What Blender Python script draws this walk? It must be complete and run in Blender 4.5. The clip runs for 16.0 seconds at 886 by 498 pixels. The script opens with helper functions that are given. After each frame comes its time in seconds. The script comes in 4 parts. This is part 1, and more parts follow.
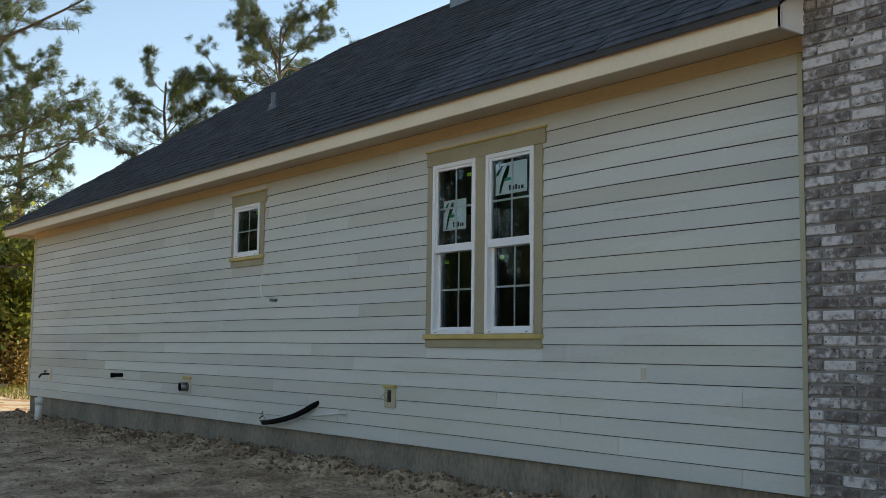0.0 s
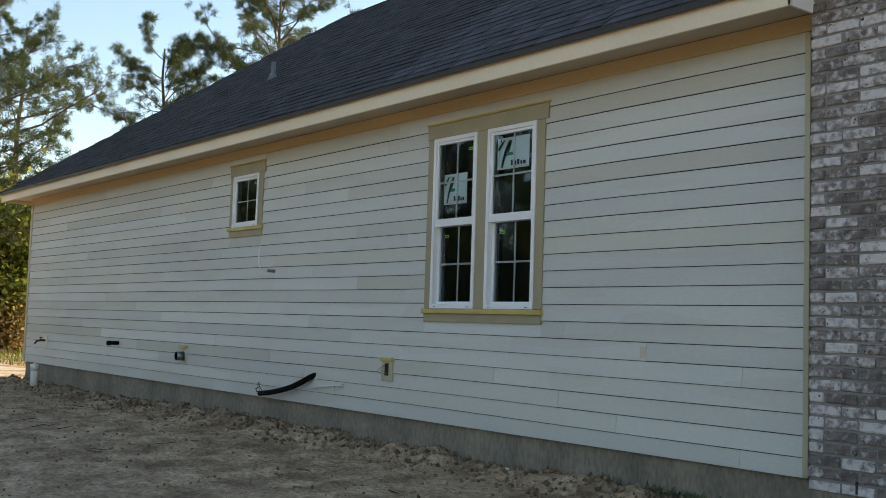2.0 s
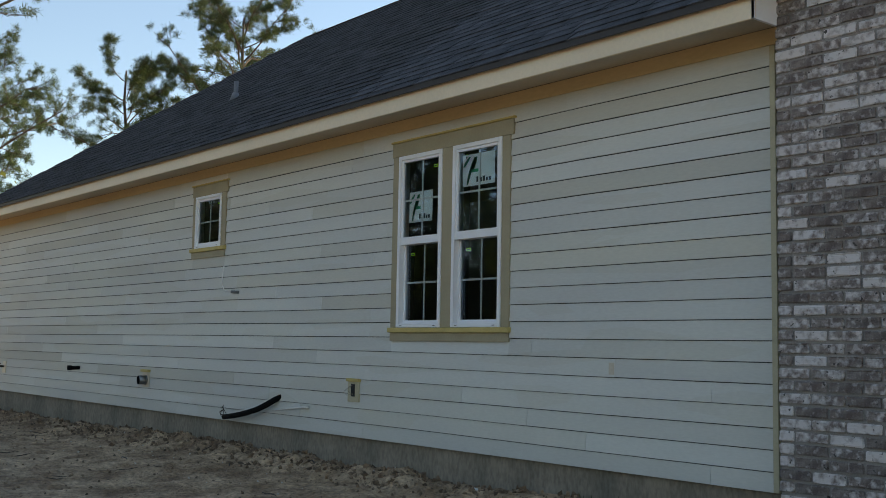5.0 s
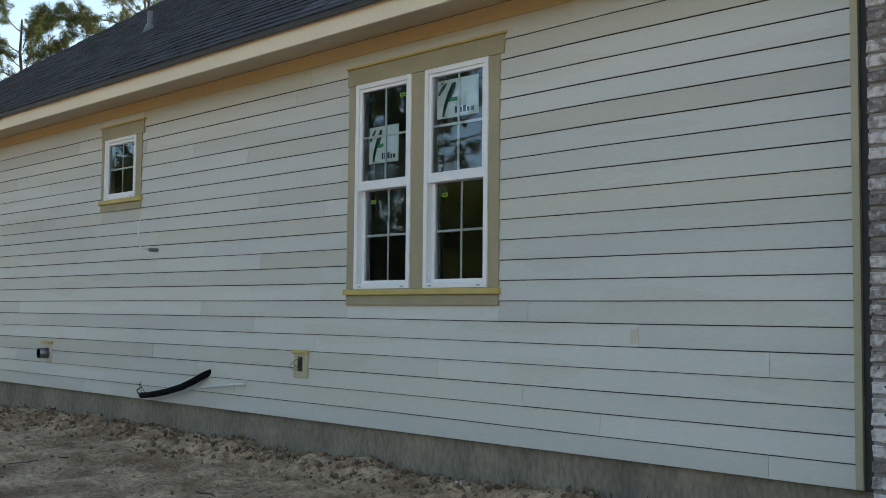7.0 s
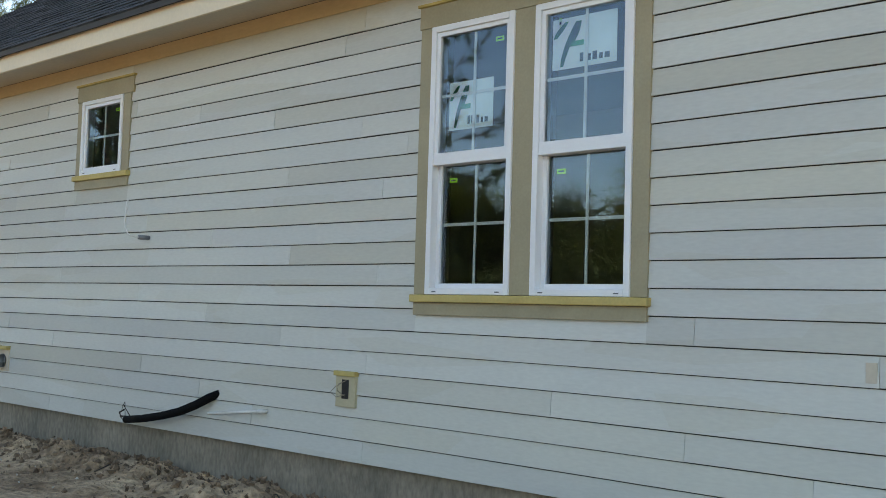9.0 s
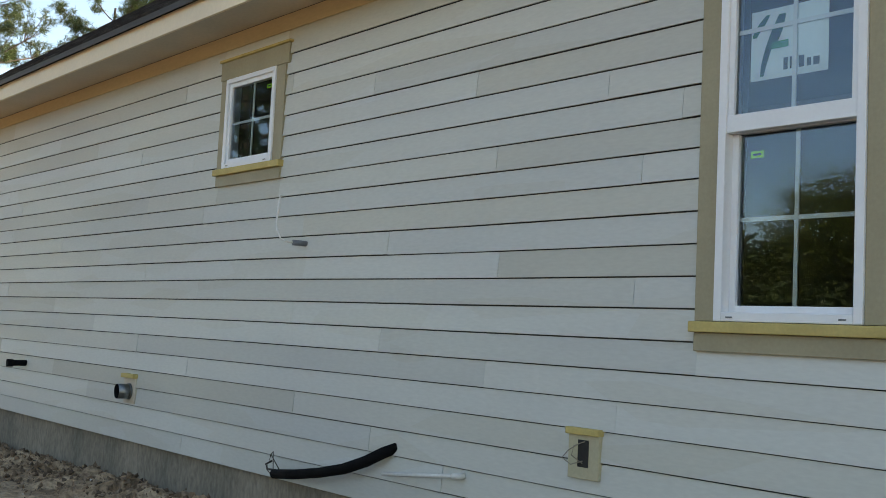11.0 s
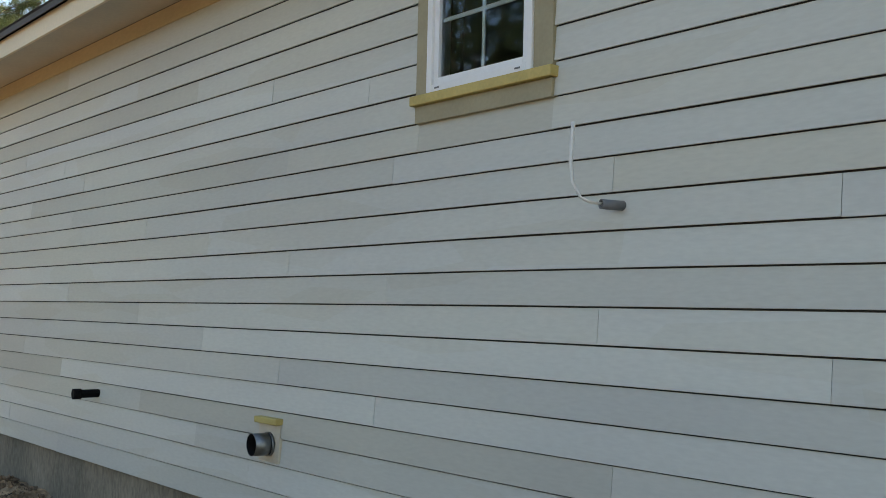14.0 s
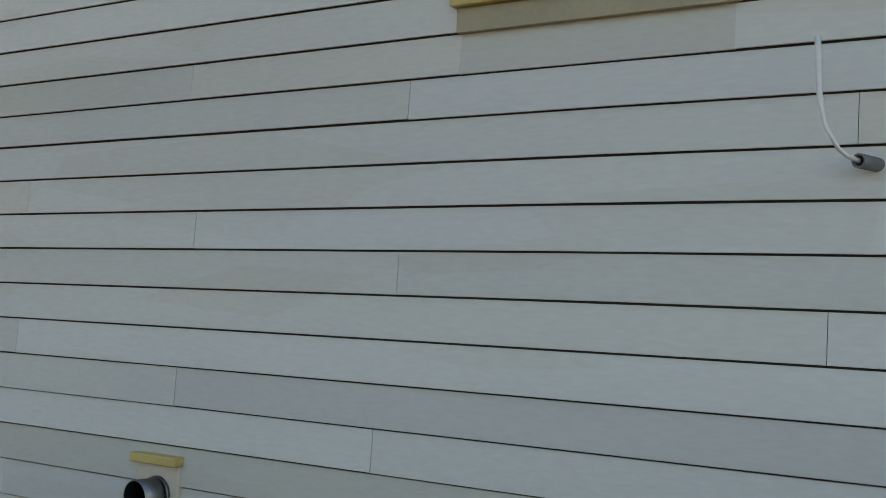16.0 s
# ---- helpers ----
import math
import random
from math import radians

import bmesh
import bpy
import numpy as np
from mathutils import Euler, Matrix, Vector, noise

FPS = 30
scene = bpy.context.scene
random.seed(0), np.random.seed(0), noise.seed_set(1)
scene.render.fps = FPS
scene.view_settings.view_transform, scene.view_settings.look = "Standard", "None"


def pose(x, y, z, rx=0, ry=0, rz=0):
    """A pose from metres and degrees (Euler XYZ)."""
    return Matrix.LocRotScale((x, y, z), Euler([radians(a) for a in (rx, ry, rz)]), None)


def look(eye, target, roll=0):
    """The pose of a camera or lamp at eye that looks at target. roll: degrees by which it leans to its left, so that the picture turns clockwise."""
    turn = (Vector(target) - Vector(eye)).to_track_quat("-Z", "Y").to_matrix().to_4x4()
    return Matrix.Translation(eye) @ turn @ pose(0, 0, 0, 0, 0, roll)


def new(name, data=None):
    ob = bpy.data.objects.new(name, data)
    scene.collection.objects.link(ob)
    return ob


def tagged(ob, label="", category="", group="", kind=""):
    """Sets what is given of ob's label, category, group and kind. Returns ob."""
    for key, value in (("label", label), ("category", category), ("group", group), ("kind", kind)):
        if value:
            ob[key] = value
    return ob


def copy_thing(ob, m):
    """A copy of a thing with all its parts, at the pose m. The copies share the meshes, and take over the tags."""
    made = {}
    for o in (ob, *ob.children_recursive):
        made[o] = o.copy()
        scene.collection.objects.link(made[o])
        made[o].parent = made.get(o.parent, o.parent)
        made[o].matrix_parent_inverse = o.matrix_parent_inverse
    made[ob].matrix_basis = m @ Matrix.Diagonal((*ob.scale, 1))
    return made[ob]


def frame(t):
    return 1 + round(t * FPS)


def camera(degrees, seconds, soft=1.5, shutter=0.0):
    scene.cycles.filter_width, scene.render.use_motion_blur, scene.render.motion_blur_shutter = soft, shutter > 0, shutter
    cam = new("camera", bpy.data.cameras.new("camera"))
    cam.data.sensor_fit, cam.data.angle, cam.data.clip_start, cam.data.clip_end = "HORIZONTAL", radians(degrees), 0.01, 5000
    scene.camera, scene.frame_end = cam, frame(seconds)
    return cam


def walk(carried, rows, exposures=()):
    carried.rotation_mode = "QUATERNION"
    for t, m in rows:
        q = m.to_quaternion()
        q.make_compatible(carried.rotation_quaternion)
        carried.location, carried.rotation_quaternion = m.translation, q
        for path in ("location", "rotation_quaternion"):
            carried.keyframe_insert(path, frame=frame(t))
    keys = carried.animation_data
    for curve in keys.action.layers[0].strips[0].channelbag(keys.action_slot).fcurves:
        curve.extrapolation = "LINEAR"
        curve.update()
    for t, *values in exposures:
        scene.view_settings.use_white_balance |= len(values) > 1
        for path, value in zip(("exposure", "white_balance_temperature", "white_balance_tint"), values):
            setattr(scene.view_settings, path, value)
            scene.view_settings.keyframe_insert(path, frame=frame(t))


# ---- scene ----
cam = camera(45.1, 16.0, soft=0.8)
PATH = [
    (0, (3.71, -5.554, 0.803), (2.131, -4.343, 0.997), 0.8),
    (0.5, (3.705, -5.569, 0.8), (2.13, -4.355, 1.005), 1.5),
    (1, (3.685, -5.562, 0.805), (2.099, -4.36, 1.009), 1.9),
    (1.5, (3.676, -5.566, 0.802), (2.096, -4.356, 0.996), 2.1),
    (2, (3.657, -5.55, 0.819), (2.079, -4.33, 0.962), 1.8),
    (2.5, (3.652, -5.548, 0.82), (2.08, -4.318, 0.939), 1.3),
    (3, (3.645, -5.546, 0.819), (2.069, -4.319, 0.922), 1.3),
    (3.5, (3.645, -5.562, 0.826), (2.069, -4.336, 0.944), 1.3),
    (4, (3.651, -5.553, 0.829), (2.074, -4.334, 0.985), 1.1),
    (4.5, (3.664, -5.562, 0.817), (2.106, -4.322, 1.0), 1.1),
    (6.8, (2.396, -4.903, 0.784), (0.957, -3.52, 0.91), 0.7),
    (7, (2.21, -4.881, 0.788), (0.784, -3.484, 0.911), 0.6),
    (7.5, (1.682, -4.758, 0.783), (0.289, -3.327, 0.89), 0.7),
    (8, (1.21, -4.529, 0.799), (-0.177, -3.091, 0.888), 0.9),
    (8.5, (0.771, -4.338, 0.829), (-0.607, -2.892, 0.923), 1.7),
    (9, (0.345, -4.193, 0.863), (-1.013, -2.73, 0.983), 1.7),
    (9.5, (-0.068, -3.992, 0.83), (-1.488, -2.588, 0.942), 2.0),
    (9.7, (-0.225, -3.887, 0.821), (-1.678, -2.517, 0.929), 2.2),
    (11.8, (-2.003, -3.08, 0.886), (-3.544, -1.817, 1.061), 3.3),
    (12, (-2.181, -3.017, 0.884), (-3.736, -1.771, 1.053), 3.4),
    (12.5, (-2.611, -2.856, 0.916), (-4.217, -1.673, 1.057), 3.2),
    (13, (-3.091, -2.76, 0.931), (-4.679, -1.552, 1.071), 2.6),
    (13.5, (-3.599, -2.664, 0.943), (-5.175, -1.44, 1.072), 2.0),
    (14, (-4.124, -2.63, 0.969), (-5.672, -1.369, 1.096), 1.3),
    (14.5, (-4.649, -2.606, 0.984), (-6.144, -1.284, 1.108), 0.5),
    (15, (-5.161, -2.559, 1.001), (-6.603, -1.176, 1.092), 0.6),
    (15.5, (-5.627, -2.561, 1.018), (-6.944, -1.058, 1.102), 0.7),
    (16, (-6.007, -2.529, 1.026), (-7.049, -0.824, 1.108), 1.8),
]
EXPOSURES = [(0, 0.75, 8500, 10), (3.5, 1.04, 8550, 10), (4.5, 0.59, 8400, 10), (7, 1.14, 8700, 10), (8, 1.44, 8700, 11), (9, 1.51, 8700, 11), (9.7, 1.47, 8750, 11), (12, 1.13, 8850, 12), (12.5, 1.12, 8850, 12), (14.5, 1.27, 8900, 12), (16, 1.21, 8900, 12)]
walk(cam, [(t, look(eye, target, roll)) for t, eye, target, roll in PATH], EXPOSURES)

# ---- daylight ----
SUN_EL, SUN_AZ = radians(30), radians(3)  # azimuth clockwise from +y
world = bpy.data.worlds.new("sky")
scene.world = world
world.use_nodes = True
wn = world.node_tree.nodes
sky = wn.new("ShaderNodeTexSky")
sky.sky_type, sky.sun_disc = "NISHITA", False
sky.sun_elevation, sky.sun_rotation = SUN_EL, SUN_AZ
sky.air_density, sky.dust_density, sky.ozone_density = 1.0, 0.03, 3.0
world.node_tree.links.new(sky.outputs[0], wn["Background"].inputs[0])
wn["Background"].inputs[1].default_value = 0.15
sun = new("sun", bpy.data.lights.new("sun", "SUN"))
sun.data.energy, sun.data.angle, sun.data.color = 5.0, radians(0.6), (1.0, 0.86, 0.66)
way = Vector((math.sin(SUN_AZ) * math.cos(SUN_EL), math.cos(SUN_AZ) * math.cos(SUN_EL), math.sin(SUN_EL)))
sun.matrix_world = look(way * 60, (0, 0, 0))


# ---- materials ----
def material(name, colour, rough=0.7, vary=0.12, scale=6.0, fine=80.0, bump=0.1, metal=0.0, obj=0.0, hue=None, island=0.0, stretch=(1, 1, 1), deep=0.01):
    """Principled surface with two scales of variation and fine relief; obj and island: tone steps from piece to piece; hue: second colour."""
    m = bpy.data.materials.new(name)
    m.use_nodes = True
    nt = m.node_tree
    n, l = nt.nodes, nt.links
    b = n["Principled BSDF"]
    b.inputs["Roughness"].default_value, b.inputs["Metallic"].default_value = rough, metal
    co = n.new("ShaderNodeTexCoord")
    mp = n.new("ShaderNodeMapping")
    mp.inputs["Scale"].default_value = stretch
    l.new(co.outputs["Object"], mp.inputs[0])

    def noisy(s, detail):
        t = n.new("ShaderNodeTexNoise")
        t.inputs["Scale"].default_value, t.inputs["Detail"].default_value = s, detail
        l.new(mp.outputs[0], t.inputs["Vector"])
        return t
    big, small = noisy(scale, 5), noisy(fine, 3)
    mix = n.new("ShaderNodeMix")
    mix.data_type = "RGBA"
    second = hue or tuple(c * (1 - 2.2 * vary) for c in colour)
    mix.inputs["A"].default_value, mix.inputs["B"].default_value = (*colour, 1), (*second, 1)
    ramp = n.new("ShaderNodeMapRange")
    ramp.inputs[1].default_value, ramp.inputs[2].default_value = 0.36, 0.66
    l.new(big.outputs[0], ramp.inputs[0])
    l.new(ramp.outputs[0], mix.inputs["Factor"])
    tone = n.new("ShaderNodeHueSaturation")
    l.new(mix.outputs["Result"], tone.inputs["Color"])
    val = n.new("ShaderNodeMapRange")
    val.inputs[1].default_value, val.inputs[2].default_value = 0.3, 0.7
    val.inputs[3].default_value, val.inputs[4].default_value = 1 - vary, 1 + vary
    l.new(small.outputs[0], val.inputs[0])
    out = val.outputs[0]
    for amount, kind in ((obj, "o"), (island, "i")):
        if amount:
            src = n.new("ShaderNodeObjectInfo").outputs["Random"] if kind == "o" else n.new("ShaderNodeNewGeometry").outputs["Random Per Island"]
            r = n.new("ShaderNodeMapRange")
            r.inputs[3].default_value, r.inputs[4].default_value = 1 - amount, 1 + amount
            l.new(src, r.inputs[0])
            mu = n.new("ShaderNodeMath")
            mu.operation = "MULTIPLY"
            l.new(out, mu.inputs[0])
            l.new(r.outputs[0], mu.inputs[1])
            out = mu.outputs[0]
    l.new(out, tone.inputs["Value"])
    l.new(tone.outputs[0], b.inputs["Base Color"])
    if bump:
        bp = n.new("ShaderNodeBump")
        bp.inputs["Strength"].default_value, bp.inputs["Distance"].default_value = bump, deep
        l.new(small.outputs[0], bp.inputs["Height"])
        l.new(bp.outputs[0], b.inputs["Normal"])
    return m


SIDING = material("painted_fibre_cement", (0.60, 0.61, 0.555), 0.55, 0.04, 1.2, 60, 0.05, obj=0.075, hue=(0.545, 0.555, 0.525), stretch=(0.35, 1, 1.5))


def batches(m, other):
    """Board by board, part of the boards lean to another batch of paint; touched-up stretches have their own tone."""
    n, l = m.node_tree.nodes, m.node_tree.links
    b = n["Principled BSDF"]
    old = b.inputs["Base Color"].links[0].from_socket
    info, co, tex = n.new("ShaderNodeObjectInfo"), n.new("ShaderNodeTexCoord"), n.new("ShaderNodeTexNoise")
    cells = n.new("ShaderNodeTexVoronoi")
    mp = n.new("ShaderNodeMapping")
    mp.inputs["Scale"].default_value = (1.1, 0, 7.87)
    l.new(co.outputs["Object"], mp.inputs[0])
    l.new(mp.outputs[0], cells.inputs["Vector"])
    cells.inputs["Scale"].default_value = 1.0
    tex.noise_dimensions = "1D"
    l.new(info.outputs["Random"], tex.inputs["W"])
    tex.inputs["Scale"].default_value = 91.0
    touch = n.new("ShaderNodeMapRange")
    touch.inputs[1].default_value, touch.inputs[2].default_value = 0.45, 0.62
    l.new(tex.outputs[0], touch.inputs[0])
    sep = n.new("ShaderNodeSeparateColor")
    l.new(cells.outputs["Color"], sep.inputs[0])
    patch = n.new("ShaderNodeMapRange")
    patch.inputs[1].default_value, patch.inputs[2].default_value, patch.inputs[4].default_value = 0.72, 0.8, 0.4
    l.new(sep.outputs[0], patch.inputs[0])
    add = n.new("ShaderNodeMath")
    add.use_clamp = True
    l.new(touch.outputs[0], add.inputs[0])
    l.new(patch.outputs[0], add.inputs[1])
    mix = n.new("ShaderNodeMix")
    mix.data_type, mix.blend_type = "RGBA", "MULTIPLY"
    mix.inputs["B"].default_value = (*other, 1)
    l.new(add.outputs[0], mix.inputs["Factor"])
    l.new(old, mix.inputs["A"])
    l.new(mix.outputs["Result"], b.inputs["Base Color"])


batches(SIDING, (0.93, 0.90, 0.84))
FRIEZE = material("buff_frieze_paint", (0.58, 0.47, 0.29), 0.6, 0.05, 2, 50, 0.05, stretch=(0.3, 1, 1))
TRIM = material("olive_tan_trim_paint", (0.37, 0.32, 0.205), 0.6, 0.05, 4, 70, 0.06)
SILL = material("yellow_ochre_sill", (0.56, 0.43, 0.15), 0.6, 0.07, 7, 70, 0.06)
CORNER = material("buff_corner_paint", (0.50, 0.45, 0.30), 0.6, 0.05, 4, 70, 0.06)
FASCIA = material("cream_fascia_paint", (0.80, 0.68, 0.50), 0.55, 0.03, 1.5, 40, 0.03)
SOFFIT = material("beige_soffit_paint", (0.60, 0.53, 0.42), 0.7, 0.04, 2, 40, 0.04)
VINYL = material("white_vinyl", (0.82, 0.83, 0.84), 0.35, 0.015, 3, 60, 0.0)
GRILLE = material("white_grille", (0.72, 0.74, 0.72), 0.4, 0.02, 3, 60, 0.0)
SHINGLE = material("charcoal_shingle", (0.042, 0.043, 0.048), 0.85, 0.4, 5, 120, 0.6, obj=0.45, island=0.45)
CONCRETE = material("weathered_concrete", (0.30, 0.25, 0.19), 0.9, 0.22, 1.3, 30, 0.7, hue=(0.17, 0.15, 0.115), stretch=(1.4, 1, 0.6), deep=0.015)
PAD = material("pale_concrete", (0.5, 0.46, 0.38), 0.9, 0.08, 1.5, 40, 0.2)
MORTAR = material("grey_mortar", (0.29, 0.27, 0.25), 0.95, 0.12, 8, 90, 0.5)
PVC = material("white_pipe", (0.75, 0.74, 0.70), 0.4, 0.05, 10, 60, 0.02)
# hose and stub rubber; also colours the shade inside the dryer duct
BLACK = material("black_rubber_and_duct_shade", (0.006, 0.006, 0.0065), 0.9, 0.2, 10, 80, 0.1)
BLACK.node_tree.nodes["Principled BSDF"].inputs["Specular IOR Level"].default_value = 0.15
STEEL = material("galvanised_steel", (0.24, 0.255, 0.26), 0.42, 0.12, 14, 60, 0.05, metal=1.0)
GREY = material("grey_conduit", (0.16, 0.17, 0.18), 0.5, 0.08, 10, 60, 0.02)
# near-black for the shade in openings that are built as solid plates
DARK = material("opening_shade", (0.03, 0.028, 0.025), 0.8, 0.2, 10, 60, 0.1)
WIRE = material("bare_wire", (0.30, 0.26, 0.20), 0.5, 0.1, 20, 60, 0.0)
PAPER = material("white_paper", (0.78, 0.86, 0.84), 0.8, 0.03, 8, 60, 0.0)
GREEN = material("green_print", (0.01, 0.34, 0.17), 0.7, 0.05, 8, 60, 0.0)
INK = material("dark_print", (0.03, 0.05, 0.06), 0.7, 0.05, 8, 60, 0.0)
LIME = material("lime_tag", (0.36, 0.85, 0.02), 0.6, 0.05, 8, 60, 0.0)
# dark base colour carries the dimness of the rooms behind the panes
INSIDE = material("dim_room_surface", (0.18, 0.17, 0.16), 0.9, 0.1, 2, 40, 0.1)
# near-black so that the shadow lines between siding courses come out dark
SHEATHING = material("gap_shade_sheathing", (0.07, 0.072, 0.07), 0.85, 0.1, 2, 40, 0.1)
DIRT = material("bare_soil", (0.53, 0.375, 0.235), 0.95, 0.36, 2.6, 22, 1.0, hue=(0.22, 0.135, 0.075), deep=0.05)
CLOD = material("soil_clod", (0.25, 0.175, 0.115), 0.95, 0.22, 9, 60, 0.6, island=0.45, hue=(0.12, 0.072, 0.042))
BARK = material("pine_bark", (0.13, 0.10, 0.075), 0.95, 0.25, 5, 40, 0.6, hue=(0.06, 0.048, 0.04))
PALEBARK = material("pale_bark", (0.40, 0.33, 0.24), 0.9, 0.2, 5, 40, 0.4)
STICK = material("dead_wood", (0.075, 0.055, 0.04), 0.9, 0.25, 8, 50, 0.4)
PLANK = material("weathered_lumber", (0.48, 0.38, 0.25), 0.85, 0.15, 6, 50, 0.2)


def leaf(name, colour, through_light, spread):
    m = material(name, colour, 0.6, 0.15, 0.6, 8, 0.0, island=spread, obj=0.1)
    n, l = m.node_tree.nodes, m.node_tree.links
    b = n["Principled BSDF"]
    tr = n.new("ShaderNodeBsdfTranslucent")
    l.new(b.inputs["Base Color"].links[0].from_socket, tr.inputs[0])
    mix = n.new("ShaderNodeMixShader")
    mix.inputs[0].default_value = through_light
    l.new(b.outputs[0], mix.inputs[1])
    l.new(tr.outputs[0], mix.inputs[2])
    l.new(mix.outputs[0], n["Material Output"].inputs[0])
    return m


NEEDLE = leaf("pine_needles", (0.085, 0.13, 0.05), 0.35, 0.5)
LEAF = leaf("spring_leaves", (0.20, 0.24, 0.05), 0.45, 0.5)
DRY = leaf("dry_vines", (0.42, 0.31, 0.12), 0.5, 0.5)
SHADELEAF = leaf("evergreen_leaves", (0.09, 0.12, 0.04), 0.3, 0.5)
GRASS = leaf("grass_blades", (0.16, 0.20, 0.04), 0.4, 0.4)


def glass():
    m = bpy.data.materials.new("window_glass")
    m.use_nodes = True
    n, l = m.node_tree.nodes, m.node_tree.links
    n.remove(n["Principled BSDF"])
    gl, tr, mix = n.new("ShaderNodeBsdfGlossy"), n.new("ShaderNodeBsdfTransparent"), n.new("ShaderNodeMixShader")
    gl.inputs["Roughness"].default_value = 0.0
    gl.inputs["Color"].default_value = (0.66, 0.83, 1.0, 1)
    tr.inputs["Color"].default_value = (0.88, 0.93, 0.92, 1)
    fr = n.new("ShaderNodeFresnel")
    fr.inputs["IOR"].default_value = 1.9
    wob, bp = n.new("ShaderNodeTexNoise"), n.new("ShaderNodeBump")
    wob.inputs["Scale"].default_value = 2.5
    bp.inputs["Strength"].default_value, bp.inputs["Distance"].default_value = 0.008, 0.02
    l.new(wob.outputs[0], bp.inputs["Height"])
    l.new(bp.outputs[0], gl.inputs["Normal"])
    l.new(fr.outputs[0], mix.inputs[0])
    l.new(tr.outputs[0], mix.inputs[1])
    l.new(gl.outputs[0], mix.inputs[2])
    l.new(mix.outputs[0], n["Material Output"].inputs[0])
    return m


GLASS = glass()


def brick_paint():
    """Tumbled brick with a broken lime wash: tone by piece, wash in patches."""
    m = material("whitewashed_brick", (0.30, 0.265, 0.245), 0.9, 0.2, 14, 90, 0.5, obj=0.3, hue=(0.15, 0.12, 0.11))
    n, l = m.node_tree.nodes, m.node_tree.links
    b = n["Principled BSDF"]
    old = b.inputs["Base Color"].links[0].from_socket
    info = n.new("ShaderNodeObjectInfo")
    co = n.new("ShaderNodeTexCoord")
    t = n.new("ShaderNodeTexNoise")
    t.noise_dimensions = "4D"
    t.inputs["Scale"].default_value, t.inputs["Detail"].default_value = 26, 5
    l.new(co.outputs["Object"], t.inputs["Vector"])
    mul = n.new("ShaderNodeMath")
    mul.operation = "MULTIPLY"
    mul.inputs[1].default_value = 37.0
    l.new(info.outputs["Random"], mul.inputs[0])
    l.new(mul.outputs[0], t.inputs["W"])
    add = n.new("ShaderNodeMath")
    l.new(t.outputs[0], add.inputs[0])
    sc = n.new("ShaderNodeMapRange")
    sc.inputs[3].default_value, sc.inputs[4].default_value = -0.16, 0.16
    l.new(info.outputs["Random"], sc.inputs[0])
    l.new(sc.outputs[0], add.inputs[1])
    step = n.new("ShaderNodeMapRange")
    step.inputs[1].default_value, step.inputs[2].default_value = 0.42, 0.64
    l.new(add.outputs[0], step.inputs[0])
    mix = n.new("ShaderNodeMix")
    mix.data_type = "RGBA"
    mix.inputs["B"].default_value = (0.60, 0.57, 0.56, 1)
    l.new(step.outputs[0], mix.inputs["Factor"])
    l.new(old, mix.inputs["A"])
    pits, pit = n.new("ShaderNodeTexNoise"), n.new("ShaderNodeMapRange")
    pits.noise_dimensions = "4D"
    pits.inputs["Scale"].default_value, pits.inputs["Detail"].default_value = 38, 2
    l.new(co.outputs["Object"], pits.inputs["Vector"])
    l.new(mul.outputs[0], pits.inputs["W"])
    pit.inputs[1].default_value, pit.inputs[2].default_value = 0.645, 0.70
    l.new(pits.outputs[0], pit.inputs[0])
    chip = n.new("ShaderNodeMix")
    chip.data_type = "RGBA"
    chip.inputs["B"].default_value = (0.06, 0.055, 0.053, 1)
    l.new(pit.outputs[0], chip.inputs["Factor"])
    l.new(mix.outputs["Result"], chip.inputs["A"])
    l.new(chip.outputs["Result"], b.inputs["Base Color"])
    return m


BRICK = brick_paint()


# ---- building helpers ----
def mesh_of(name, bm, mat):
    me = bpy.data.meshes.new(name)
    bm.to_mesh(me)
    bm.free()
    me.materials.append(mat)
    return me


def part(name, bm, mat, parent=None, label=""):
    ob = new(name, mesh_of(name, bm, mat))
    ob.parent = parent
    return tagged(ob, label)


def thing(name, at, label, category, group="", kind=""):
    ob = new(name)
    ob.location = at
    ob.empty_display_size = 0.1
    return tagged(ob, label, category, group, kind)


def box(x0, x1, y0, y1, z0, z1, bevel=0.0, bm=None):
    bm = bm or bmesh.new()
    made = bmesh.ops.create_cube(bm, size=1.0, matrix=Matrix.LocRotScale(((x0 + x1) / 2, (y0 + y1) / 2, (z0 + z1) / 2), None, (x1 - x0, y1 - y0, z1 - z0)))
    if bevel:
        es = list({e for v in made["verts"] for e in v.link_edges})
        bmesh.ops.bevel(bm, geom=es, offset=bevel, segments=2, affect="EDGES", profile=0.5)
    return bm


def tube(points, radii, sides=10, bm=None, caps=True):
    bm = bm or bmesh.new()
    pts = [Vector(p) for p in points]
    rings = []
    for i, p in enumerate(pts):
        d = (pts[min(i + 1, len(pts) - 1)] - pts[max(i - 1, 0)]).normalized()
        u = d.orthogonal().normalized() if abs(d.z) > 0.9 else d.cross(Vector((0, 0, 1))).normalized()
        v = d.cross(u)
        r = radii[i] if hasattr(radii, "__len__") else radii
        rings.append([bm.verts.new(p + r * (math.cos(a) * u + math.sin(a) * v)) for a in [2 * math.pi * k / sides for k in range(sides)]])
    for a, b in zip(rings, rings[1:]):
        for k in range(sides):
            bm.faces.new((a[k], a[(k + 1) % sides], b[(k + 1) % sides], b[k])).smooth = True
    if caps:
        bm.faces.new(rings[0][::-1])
        bm.faces.new(rings[-1])
    return bm


